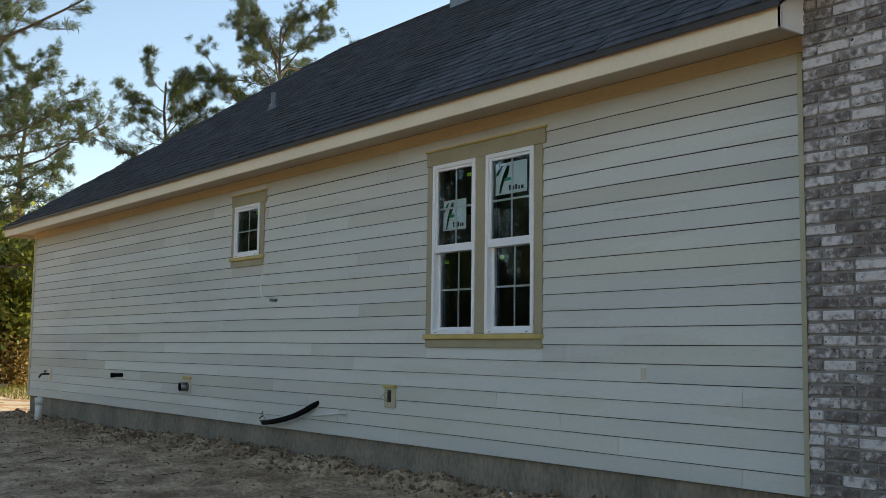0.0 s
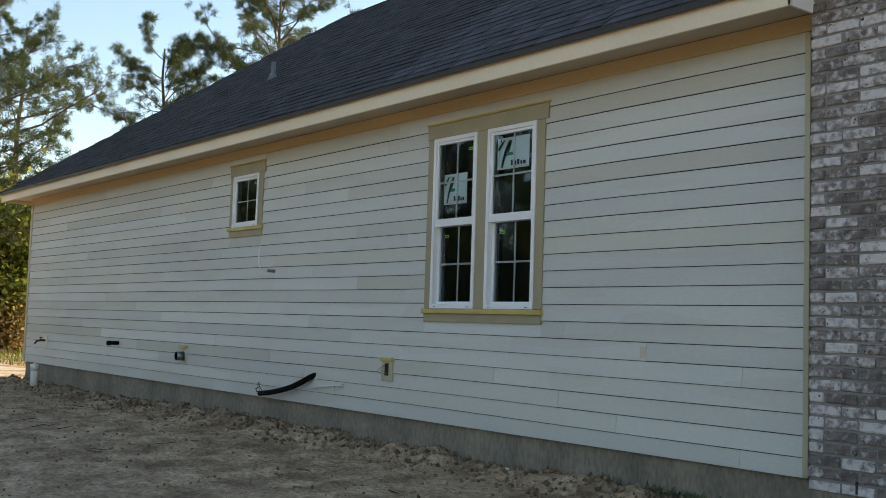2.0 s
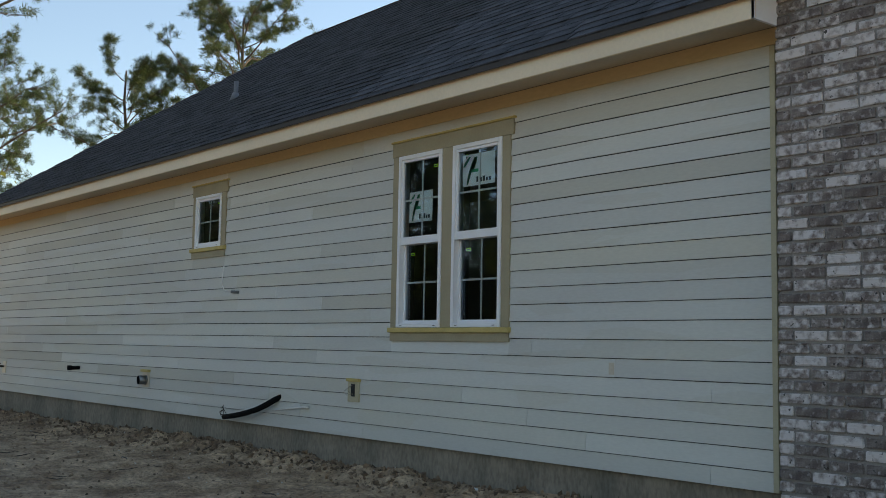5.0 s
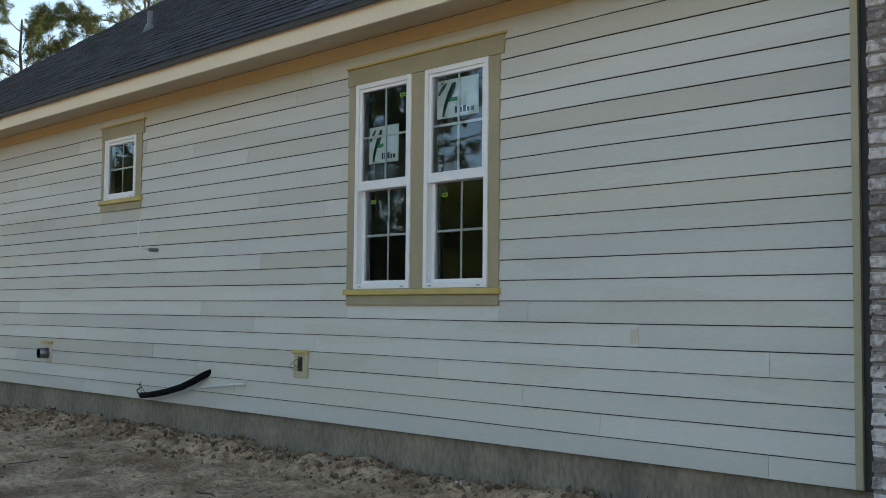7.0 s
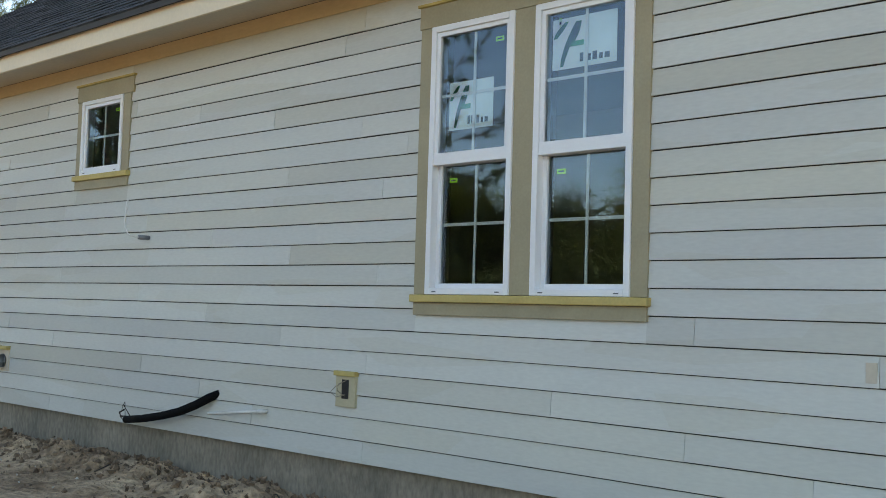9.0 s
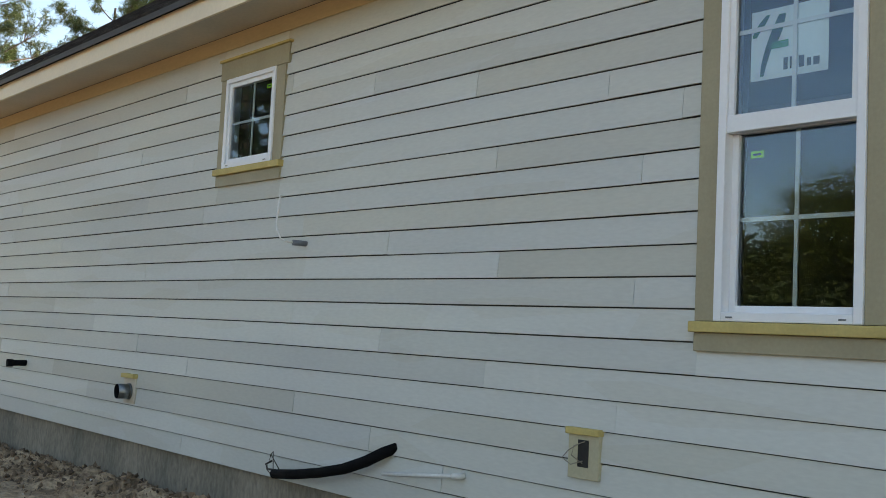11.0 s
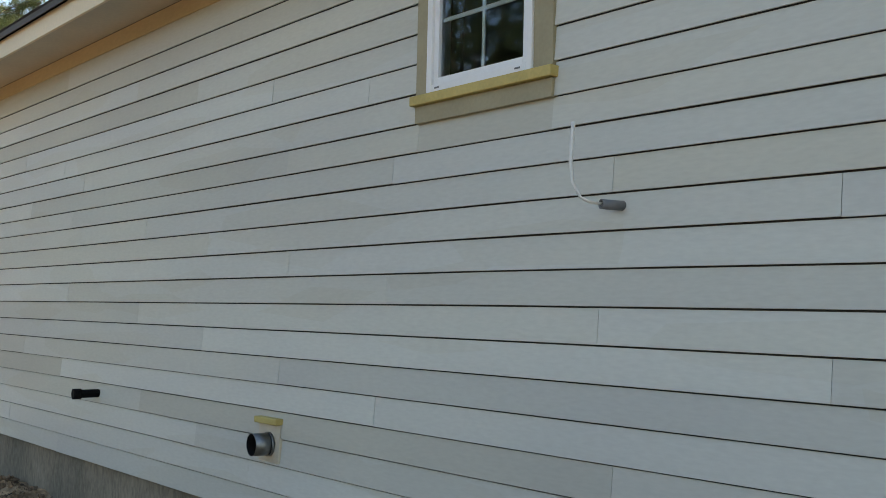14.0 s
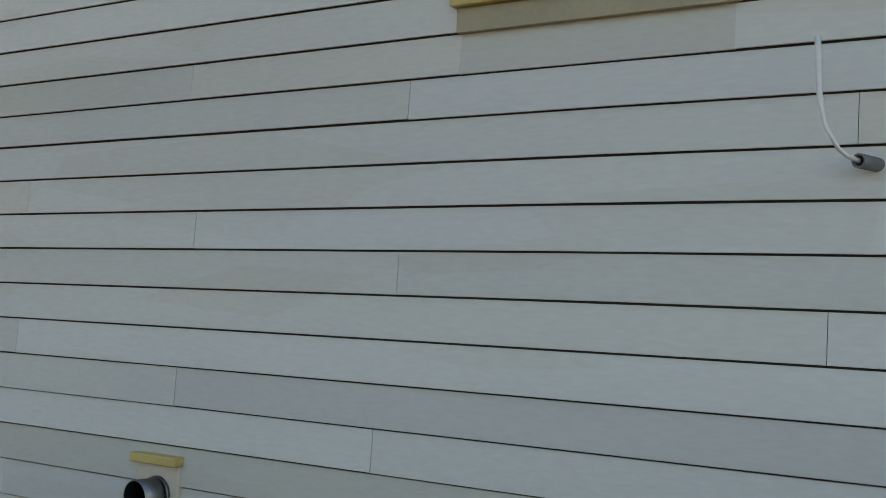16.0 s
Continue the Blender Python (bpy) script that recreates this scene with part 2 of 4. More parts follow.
def hollow(c, axis, r_out, r_in, length, sides=24):
    """A pipe end, open, with wall thickness."""
    bm = bmesh.new()
    c, d = Vector(c), Vector(axis).normalized()
    u = d.orthogonal().normalized()
    v = d.cross(u)
    prof = [(r_out, 0), (r_out, length), (r_in, length), (r_in, 0)]
    rings = [[bm.verts.new(c + d * s + r * (math.cos(a) * u + math.sin(a) * v)) for a in [2 * math.pi * k / sides for k in range(sides)]] for r, s in prof]
    for i in range(4):
        a, b = rings[i], rings[(i + 1) % 4]
        for k in range(sides):
            bm.faces.new((a[k], a[(k + 1) % sides], b[(k + 1) % sides], b[k])).smooth = i in (0, 2)
    return bm


def joined(name, verts, faces, mat, parent=None, label="", smooth=False):
    me = bpy.data.meshes.new(name)
    me.from_pydata([tuple(v) for v in verts], [], faces)
    me.materials.append(mat)
    if smooth:
        me.polygons.foreach_set("use_smooth", [True] * len(me.polygons))
    ob = new(name, me)
    ob.parent = parent
    return tagged(ob, label)


E = 0.127           # siding exposure
WALL_L, WALL_TOP = -15.0, 2.76
BIG = ((-3.64, -3.06), (-2.925, -2.345), 0.962, 2.42)   # two sash units, sill and head
SMALL = (-7.435, -6.833, 1.854, 2.437)
EAVE_Y, EAVE_Z, PITCH, RIDGE_Y = -0.42, 2.83, 0.735, 3.55
RIDGE_Z = EAVE_Z + 0.024 + PITCH * (RIDGE_Y - EAVE_Y)
EAVE_L, EAVE_R, HIP_X = -15.40, 0.16, -11.0
BRICK_X, BRICK_Y = 0.147, -0.20


# ---- ground ----
def ground_height(x, y):
    """Soil: falls away from the house, a rough heaped strip along the footing."""
    base = -0.285 - 0.075 * min(1, max(0, (-x - 7.5) / 3)) - 0.028 * min(8, max(0, -y - 0.3)) - 0.02 * max(0, min(1, x + 0.6))
    n1 = noise.fractal(Vector((x * 0.9, y * 0.9, 3.1)), 1.0, 2.0, 4)
    n2 = noise.fractal(Vector((x * 5, y * 5, 7.7)), 0.8, 2.0, 4)
    near = math.exp(-((y + 0.22) / 0.24) ** 2)
    edge = 0.22 + 0.12 * noise.noise(Vector((x * 0.8, 0, 0)))
    heap = near * (0.035 + edge * 0.12 + 0.05 * n2)
    far = min(1, max(0, (abs(y + 3) - 12) / 30))
    return base + 0.02 * n1 * (1 - far) + 0.026 * n2 * (1 - far) + heap * (1 if -16 < x < 3 else 0)


def steps(lo, hi, fine_lo, fine_hi, fine, grow=1.35):
    out = list(np.arange(fine_lo, fine_hi, fine))
    s, v = fine, out[-1]
    while v < hi:
        s *= grow
        v += s
        out.append(v)
    s, v = fine, fine_lo
    while v > lo:
        s *= grow
        v -= s
        out.insert(0, v)
    return out


gx, gy = steps(-600, 600, -17, 4.5, 0.055), steps(-600, 600, -5.2, 0.05, 0.03)
gv = [(x, y, ground_height(x, y)) for x in gx for y in gy]
ny = len(gy)
gf = [(i * ny + j, (i + 1) * ny + j, (i + 1) * ny + j + 1, i * ny + j + 1) for i in range(len(gx) - 1) for j in range(ny - 1)]
tagged(joined("ground", gv, gf, DIRT, smooth=True), "bare rutted brown soil ground of a building plot", "ground", kind="structure")

# ---- house shell ----
slab = part("foundation", box(WALL_L + 0.02, BRICK_X, 0.02, 7.1, -1.0, -0.004, 0.006), CONCRETE)
tagged(slab, "rough grey poured concrete slab edge stained with soil", "foundation", kind="structure")
tagged(part("foundation_brick", box(BRICK_X, 6.0, BRICK_Y + 0.012, 7.1, -1.0, -0.03, 0.006), CONCRETE), "rough dark concrete footing under the brick", "foundation", kind="structure")


def wall_with_openings(name, x0, x1, z0, z1, y0, y1, holes, mat):
    """One slab of wall; holes: (x0, x1, z0, z1)."""
    bm = bmesh.new()
    xs = sorted({x0, x1, *[h[0] for h in holes], *[h[1] for h in holes]})
    for a, b in zip(xs, xs[1:]):
        cuts = sorted((h[2], h[3]) for h in holes if h[0] <= a and h[1] >= b)
        z = z0
        for c0, c1 in cuts:
            box(a, b, y0, y1, z, c0, bm=bm)
            z = c1
        box(a, b, y0, y1, z, z1, bm=bm)
    return part(name, bm, mat)


HOLES = [(BIG[0][0], BIG[0][1], BIG[2], BIG[3]), (BIG[1][0], BIG[1][1], BIG[2], BIG[3]), SMALL]
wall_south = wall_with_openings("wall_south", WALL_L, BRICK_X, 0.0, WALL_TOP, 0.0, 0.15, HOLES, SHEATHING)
tagged(wall_south, "long house wall clad in pale grey-green lap siding", "wall", kind="structure")
# inner wall and ceiling are unseen, added to close a dark room
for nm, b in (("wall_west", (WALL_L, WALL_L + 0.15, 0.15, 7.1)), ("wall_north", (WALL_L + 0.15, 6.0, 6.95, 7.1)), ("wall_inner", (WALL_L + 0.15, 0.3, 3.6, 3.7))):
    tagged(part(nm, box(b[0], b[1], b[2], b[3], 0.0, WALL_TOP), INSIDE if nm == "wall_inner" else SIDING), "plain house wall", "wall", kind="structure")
tagged(part("ceiling", box(WALL_L + 0.15, 6.0, 0.15, 6.95, WALL_TOP - 0.06, WALL_TOP), INSIDE), "plain unseen ceiling, coloured dark for the dim room", "ceiling", kind="structure")
tagged(part("wall_brick", box(BRICK_X + 0.004, 6.0, BRICK_Y + 0.012, 7.1, -0.03, 4.9), MORTAR), "whitewashed tumbled brick wall with grey mortar", "wall", kind="structure")

# eave: fascia, soffit, frieze, end cap
tagged(part("fascia", box(EAVE_L, EAVE_R, EAVE_Y, EAVE_Y + 0.02, EAVE_Z - 0.145, EAVE_Z - 0.015, 0.003), FASCIA), "cream painted fascia board along the eave", "trim", kind="structure")
tagged(part("soffit", box(EAVE_L + 0.02, EAVE_R - 0.02, EAVE_Y + 0.02, -0.024, 2.745, 2.757), SOFFIT), "beige soffit under the eave", "trim", kind="structure")
tagged(part("fascia_west", box(EAVE_L, EAVE_L + 0.02, EAVE_Y + 0.02, 7.5, EAVE_Z - 0.145, EAVE_Z - 0.015), FASCIA), "cream painted fascia board", "trim", kind="structure")
tagged(part("soffit_west", box(EAVE_L + 0.02, WALL_L - 0.003, 0.0, 7.5, 2.745, 2.757), SOFFIT), "beige soffit", "trim", kind="structure")
cap = bmesh.new()
cp = [(EAVE_R, EAVE_Y, EAVE_Z - 0.145), (EAVE_R, BRICK_Y + 0.01, EAVE_Z - 0.145), (EAVE_R, BRICK_Y + 0.01, EAVE_Z + 0.15), (EAVE_R, EAVE_Y, EAVE_Z - 0.015)]
va = [cap.verts.new(p) for p in cp]
vb = [cap.verts.new((p[0] - 0.02, p[1], p[2])) for p in cp]
cap.faces.new(va), cap.faces.new(vb[::-1])
for i in range(4):
    cap.faces.new((va[i], vb[i], vb[(i + 1) % 4], va[(i + 1) % 4]))
tagged(part("eave_end_cap", cap, VINYL), "pale boxed end cap closing the eave", "trim", kind="structure")
tagged(part("frieze", box(WALL_L, BRICK_X - 0.002, -0.022, -0.001, 21 * E - 0.025, 2.744, 0.002), FRIEZE), "buff frieze board under the soffit", "trim", kind="structure")
tagged(part("corner_trim_west", box(WALL_L - 0.02, WALL_L + 0.075, -0.026, -0.001, 0.0, 21 * E - 0.03, 0.003), CORNER), "tan corner board", "trim", kind="structure")
tagged(part("corner_trim_brick", box(-0.008, 0.03, -0.026, -0.001, 0.0, 21 * E - 0.03, 0.003), CORNER), "yellowish corner board beside the brick", "trim", kind="structure")

DRIP = material("dark_brown_metal", (0.03, 0.021, 0.016), 0.5, 0.1, 6, 60, 0.02)
tagged(part("drip_edge", box(EAVE_L, EAVE_R + 0.015, EAVE_Y - 0.037, EAVE_Y - 0.031, EAVE_Z - 0.03, EAVE_Z + 0.03, 0.002), DRIP), "dark brown drip edge along the eave", "trim", kind="structure")

# roof: hip with a long ridge
rv = [(EAVE_L - 0.02, EAVE_Y - 0.03, EAVE_Z + 0.012), (EAVE_R + 0.02, EAVE_Y - 0.03, EAVE_Z + 0.012), (EAVE_R + 0.02, RIDGE_Y, RIDGE_Z), (HIP_X, RIDGE_Y, RIDGE_Z), (EAVE_L - 0.02, 7.55, EAVE_Z + 0.012), (EAVE_R + 0.02, 7.55, EAVE_Z + 0.012)]
rv += [(x, y, z - 0.03) for x, y, z in rv]
rf = [(0, 1, 2, 3), (0, 3, 4), (3, 2, 5, 4), (9, 8, 7, 6), (10, 9, 6), (10, 11, 8, 9), (0, 6, 7, 1), (0, 4, 10, 6), (4, 5, 11, 10), (1, 7, 8, 2), (2, 8, 11, 5)]
roof = joined("roof", rv, rf, SHINGLE)
tagged(roof, "dark charcoal asphalt shingle hip roof", "roof", kind="structure")
uv = [(-8.4, 3.62, 5.72), (6.5, 3.62, 5.72), (6.5, 6.6, 8.0), (-5.4, 6.6, 8.0), (-8.4, 9.6, 5.72), (6.5, 9.6, 5.72), (-8.4, 3.62, 4.9), (6.5, 3.62, 4.9), (-8.4, 9.6, 4.9), (6.5, 9.6, 4.9)]
joined("upper_roof", uv, [(0, 1, 2, 3), (0, 3, 4), (3, 2, 5, 4), (6, 7, 1, 0), (6, 0, 4, 8), (1, 7, 9, 5, 2), (8, 4, 5, 9), (6, 8, 9, 7)], SHINGLE, roof)


# ---- windows ----
def pane_set(win, x0, x1, z0, z1, y, rail, double=False):
    """One sash: frame of four rails, glass and a two by two grille."""
    w = rail
    bm = bmesh.new()
    for x_a, x_b, z_a, z_b in ((x0, x0 + w, z0, z1), (x1 - w, x1, z0, z1), (x0 + w, x1 - w, z0, z0 + w), (x0 + w, x1 - w, z1 - w, z1)):
        box(x_a, x_b, y, y + 0.035, z_a, z_b, 0.002, bm)
    win = part("sash", bm, VINYL, win)
    sheet = bmesh.new()
    sheet.faces.new([sheet.verts.new(p) for p in ((x0 + w, y + 0.016, z0 + w), (x1 - w, y + 0.016, z0 + w), (x1 - w, y + 0.016, z1 - w), (x0 + w, y + 0.016, z1 - w))])
    g = part("pane", sheet, GLASS, win, "reflective clear glass pane")
    g.visible_shadow = False
    cx, cz = (x0 + x1) / 2, (z0 + z1) / 2
    part("grille_bar", box(cx - 0.008, cx + 0.008, y + 0.022, y + 0.028, z0 + w, z1 - w), GRILLE, win)
    part("grille_bar", box(x0 + w, x1 - w, y + 0.0225, y + 0.0285, cz - 0.008, cz + 0.008), GRILLE, win)


def outer_frame(win, x0, x1, z0, z1, w):
    for nm, b in (("jamb", (x0, x0 + w, z0, z1)), ("jamb", (x1 - w, x1, z0, z1)), ("head", (x0 + w, x1 - w, z1 - w, z1)), ("frame_sill", (x0 + w, x1 - w, z0, z0 + w))):
        part(nm, box(b[0], b[1], -0.04, 0.06, b[2], b[3], 0.003), VINYL, win)
    for x in (x0 + 0.07, x1 - 0.07):
        part("weep_slot", box(x - 0.014, x + 0.014, -0.0425, -0.0402, z0 + 0.012, z0 + 0.018), GREY, win)


def double_hung(name, x0, x1, z0, z1, label):
    win = tagged(thing(name, (0, 0, 0), label, "window", kind="structure"))
    outer_frame(win, x0, x1, z0, z1, 0.034)
    mid = z0 + (z1 - z0) * 0.508
    pane_set(win, x0 + 0.034, x1 - 0.034, mid - 0.018, z1 - 0.034, -0.028, 0.024)
    pane_set(win, x0 + 0.034, x1 - 0.034, z0 + 0.034, mid - 0.02, 0.008, 0.026)
    part("meeting_rail", box(x0 + 0.034, x1 - 0.034, -0.034, 0.006, mid - 0.045, mid + 0.02, 0.003), VINYL, win)
    return win


window_1 = double_hung("window_1", BIG[0][0], BIG[0][1], BIG[2], BIG[3], "white vinyl double-hung window with maker's sticker inside")
window_2 = double_hung("window_2", BIG[1][0], BIG[1][1], BIG[2], BIG[3], "white vinyl double-hung window with sticker near its head")
window_3 = thing("window_3", (0, 0, 0), "small square white vinyl window with four lights", "window", kind="structure")
outer_frame(window_3, *SMALL, 0.03)
pane_set(window_3, SMALL[0] + 0.03, SMALL[1] - 0.03, SMALL[2] + 0.03, SMALL[3] - 0.03, -0.026, 0.028)


def sticker(x0, x1, z0, z1, y, win):
    """Paper behind the glass: green slanted stripes and dark bars where its lettering stands."""
    s = tagged(part("window_sticker", box(x0, x1, y, y + 0.001, z0, z1), PAPER), "white paper sticker with green stripes and dark lettering inside the window", "sticker", "window stickers")
    w, h = x1 - x0, z1 - z0
    for k, (lo, hi, wide) in enumerate(((0.02, 0.20, 0.10), (0.10, 0.34, 0.09), (0.27, 0.42, 0.07))):
        bm = bmesh.new()
        edge = []
        for j in range(7):
            f = j / 6
            cx = x0 + w * (lo + (hi - lo) * f ** (1.7 if k < 2 else 1.0) + 0.03 * (k == 1))
            cz = z0 + h * ((0.62, 0.05, 0.42)[k] + ((0.30, 0.85, 0.48)[k]) * f)
            edge.append((cx, cz, w * wide * (0.55 + 0.45 * math.sin(math.pi * f))))
        f = [bm.verts.new((px, y - 0.002, pz)) for px, pz, _ in edge] + [bm.verts.new((px + t, y - 0.002, pz)) for px, pz, t in edge[::-1]]
        bm.faces.new(f)
        bmesh.ops.solidify(bm, geom=bm.faces[:], thickness=0.001)
        part("stripe", bm, GREEN, s)
    part("stripe", box(x0 + w * 0.28, x0 + w * 0.50, y - 0.0035, y - 0.0025, z0 + h * 0.42, z0 + h * 0.52), GREEN, s)
    x = x0 + w * 0.44
    for i, (bw, bh) in enumerate(((0.07, 0.17), (0.03, 0.17), (0.06, 0.13), (0.09, 0.16), (0.07, 0.11), (0.10, 0.11))):
        part("lettering_bar", box(x, x + w * bw * 0.75, y - 0.002, y - 0.001, z0 + h * 0.10, z0 + h * (0.10 + bh)), INK, s)
        x += w * (bw + 0.012)


sticker(-3.535, -3.225, 1.845, 2.105, 0.004, window_1)
sticker(-2.845, -2.465, 2.08, 2.335, 0.004, window_2)


def tag(x, z, y, tall=False):
    w, h = (0.018, 0.05) if tall else (0.055, 0.026)
    t = tagged(part("window_tag", box(x - w / 2, x + w / 2, y, y + 0.001, z - h / 2, z + h / 2), LIME), "small lime green glazing tag stuck to the glass", "tag", "glazing tags")
    part("print_bar", box(x - w * 0.3, x + w * 0.3, y - 0.0015, y - 0.0005, z - h * 0.15, z + h * 0.15), INK, t)


tag(-3.19, 2.30, 0.004)
tag(-2.80, 2.315, 0.004, True)
tag(-3.52, 1.58, 0.038)
tag(-2.80, 1.58, 0.038)
tag(-6.97, 2.34, 0.006)


def casing(name, x0, x1, z0, z1, mulls, label):
    """Flat casing boards with a capped head and a sill with an apron; z0, z1: the sash unit's foot and head."""
    c = thing(name, (0, 0, 0), label, "window trim", kind="structure")
    for a, b in mulls:
        part("casing_board", box(a, b, -0.03, -0.001, z0, z1, 0.002), TRIM, c)
    part("head_board", box(x0 - 0.01, x1 + 0.035, -0.033, -0.001, z1 + 0.002, z1 + 0.122, 0.002), TRIM, c)
    part("head_cap", box(x0 - 0.02, x1 + 0.055, -0.046, -0.001, z1 + 0.123, z1 + 0.139, 0.003), SILL, c, "yellow ochre cap")
    part("sill", box(x0 - 0.012, x1 + 0.014, -0.055, -0.001, z0 - 0.042, z0 - 0.002, 0.004), SILL, c, "yellow ochre sill")
    part("apron", box(x0, x1, -0.033, -0.001, z0 - 0.112, z0 - 0.043, 0.002), TRIM, c)
    return c


casing("window_trim_1", -3.728, -2.255, BIG[2], BIG[3], ((-3.728, BIG[0][0] - 0.001), (BIG[0][1] + 0.001, BIG[1][0] - 0.001), (BIG[1][1] + 0.001, -2.255)), "olive tan board casing round the paired windows")
casing("window_trim_2", -7.512, -6.735, SMALL[2], SMALL[3], ((-7.512, SMALL[0] - 0.001), (SMALL[1] + 0.001, -6.735)), "olive tan board casing round the small window")

# ---- lap siding: planks of 3.66 m, joints stepping from course to course ----
BLOCKS = [(-3.722, -2.262, BIG[2] - 0.105, BIG[3] + 0.13), (-7.505, -6.742, SMALL[2] - 0.105, SMALL[3] + 0.13)]
JOINT = {0: -0.45, 1: -8.80, 2: -2.06, 3: -6.45, 4: -4.10, 5: -4.88, 6: -5.68, 7: -6.52, 8: -7.69, 9: -4.82, 10: -5.65, 11: -6.46, 12: -7.67, 13: -4.86, 19: -8.03}


def sag(n, x):
    """How far a course line hangs below its even spacing: the upper courses were laid a little tighter, most so away from the brick."""
    far = np.interp(n, (9, 12, 14, 16, 18, 21), (0, 0.08, 0.24, 0.29, 0.33, 0.40))
    mid = np.interp(n, (5, 8, 12, 14, 18, 21), (0, 0.06, 0.16, 0.27, 0.31, 0.34))
    near = np.interp(n, (0, 1, 16, 21), (0, 0.08, 0.12, 0.19))
    return E * float(np.interp(x, (-7, -5, -3.5, -1.5), (far, mid, mid, near)))


def plank(x0, x1, n, low=None, high=None):
    """One 8 mm board, leaning on the one below, with an open gap above it, added to deepen the shadow line."""
    jig, fy = random.uniform(-0.0012, 0.0012), random.uniform(-0.0015, 0.0015)
    bm = bmesh.new()
    seg = max(1, int((x1 - x0) / 0.6))
    rows = []
    for i in range(seg + 1):
        x = x0 + (x1 - x0) * i / seg
        w = 0.0006 * noise.noise(Vector((x * 1.3, n * 3.7, 0)))
        z0 = low or n * E - sag(n, x) + jig
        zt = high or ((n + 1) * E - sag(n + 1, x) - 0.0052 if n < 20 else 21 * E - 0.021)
        prof = [(-0.0207 + fy, z0), (-0.0215 + fy, z0 + 0.0015), (-0.0125 + fy * 0.3, zt), (-0.0045, zt), (-0.0125 + fy, z0 + 0.0005)]
        rows.append([bm.verts.new((x, y + w * 1.5, z + w)) for y, z in prof])
    for a, b in zip(rows, rows[1:]):
        for k in range(5):
            bm.faces.new((a[k], a[(k + 1) % 5], b[(k + 1) % 5], b[k]))
    bm.faces.new(rows[0])
    bm.faces.new(rows[-1][::-1])
    bmesh.ops.recalc_face_normals(bm, faces=bm.faces[:])
    part("siding_plank", bm, SIDING, wall_south)


for n in range(21):
    z0, z1 = n * E, (n + 1) * E
    j = JOINT.get(n, -4.2 - 0.82 * (n % 5))
    cuts = sorted({j + 3.66 * k for k in range(-6, 6) if WALL_L + 0.3 < j + 3.66 * k < -0.2 and not (n >= 7 and j + 3.66 * k > BLOCKS[0][1])} | {WALL_L + 0.076, -0.009})
    for a, b in zip(cuts, cuts[1:]):
        spans = [(a + 0.001, b - 0.001)]
        notches = []
        for bx0, bx1, bz0, bz1 in BLOCKS:
            if z0 < bz1 - 0.02 and z1 > bz0 + 0.02:
                nxt = []
                for s, e in spans:
                    if e <= bx0 or s >= bx1:
                        nxt.append((s, e))
                    else:
                        if bz0 - z0 > 0.015:
                            notches.append((max(s, bx0), min(e, bx1), None, bz0 - 0.0))
                        elif z1 - bz1 > 0.015:
                            notches.append((max(s, bx0), min(e, bx1), bz1, None))
                        nxt += [q for q in ((s, bx0), (bx1, e)) if q[1] - q[0] > 0.02]
                spans = nxt
        for s, e in spans:
            plank(s, e, n)
        for s, e, low, high in notches:
            plank(s, e, n, low, high)

# ---- fittings on the wall ----
ob = thing("outlet_block", (-4.25, 0, 0.41), "tan mounting block with an unwired electrical box on the siding", "electrical box")
part("block", box(-0.083, 0.083, -0.034, -0.001, -0.103, 0.097, 0.003), CORNER, ob)
part("block_cap", box(-0.092, 0.088, -0.048, -0.001, 0.075, 0.103, 0.003), SILL, ob)
# flat dark plate in place of the shaded box cavity
part("box_opening", box(-0.028, 0.03, -0.037, -0.0345, -0.055, 0.055, 0.001), DARK, ob)
part("wire", tube([(-0.02, -0.036, 0.04), (-0.05, -0.07, 0.01), (-0.065, -0.09, -0.02), (-0.03, -0.075, -0.045), (0.0, -0.037, -0.03)], 0.0022, 6), WIRE, ob)
part("wire", tube([(0.01, -0.036, 0.05), (-0.03, -0.06, 0.03), (-0.04, -0.06, -0.01), (0.0, -0.037, -0.04)], 0.0022, 6), WIRE, ob)

ob = thing("line_set", (-5.53, 0, 0.275), "black insulated refrigerant hose hanging from the siding", "hose")
part("insulation", tube([(0.03, 0.0, 0.022), (-0.03, -0.045, -0.012), (-0.13, -0.08, -0.066), (-0.29, -0.098, -0.122), (-0.50, -0.1, -0.168), (-0.74, -0.1, -0.208), (-0.95, -0.1, -0.232)], [0.026, 0.029, 0.029, 0.028, 0.027, 0.027, 0.026], 14), BLACK, ob)
part("copper_end", tube([(-0.94, -0.1, -0.21), (-1.02, -0.1, -0.215), (-1.04, -0.1, -0.19), (-0.98, -0.1, -0.165)], 0.006, 8), STICK, ob)
part("tie_wire", tube([(-0.9, -0.1, -0.2), (-0.99, -0.1, -0.13), (-1.03, -0.1, -0.215), (-0.96, -0.1, -0.25), (-0.9, -0.1, -0.215)], 0.003, 6), STICK, ob)
part("tie_wire", tube([(-0.96, -0.1, -0.21), (-0.97, -0.1, -0.11), (-1.0, -0.1, -0.14)], 0.0025, 6), STICK, ob)

ob = thing("condensate_pipe", (-5.0, 0, 0.215), "thin white plastic drain pipe lying against the siding", "pipe")
part("pipe", tube([(0, 0.0, 0.006), (-0.01, -0.045, 0.004), (-0.06, -0.06, 0), (-0.52, -0.075, -0.05)], 0.0105, 12), PVC, ob)
part("elbow", tube([(0.012, -0.005, 0.008), (0.008, -0.05, 0.006), (-0.02, -0.058, 0.003)], 0.0145, 12), PVC, ob)
part("bore", tube([(-0.519, -0.075, -0.0499), (-0.5215, -0.0751, -0.0501)], 0.007, 10), DARK, ob)

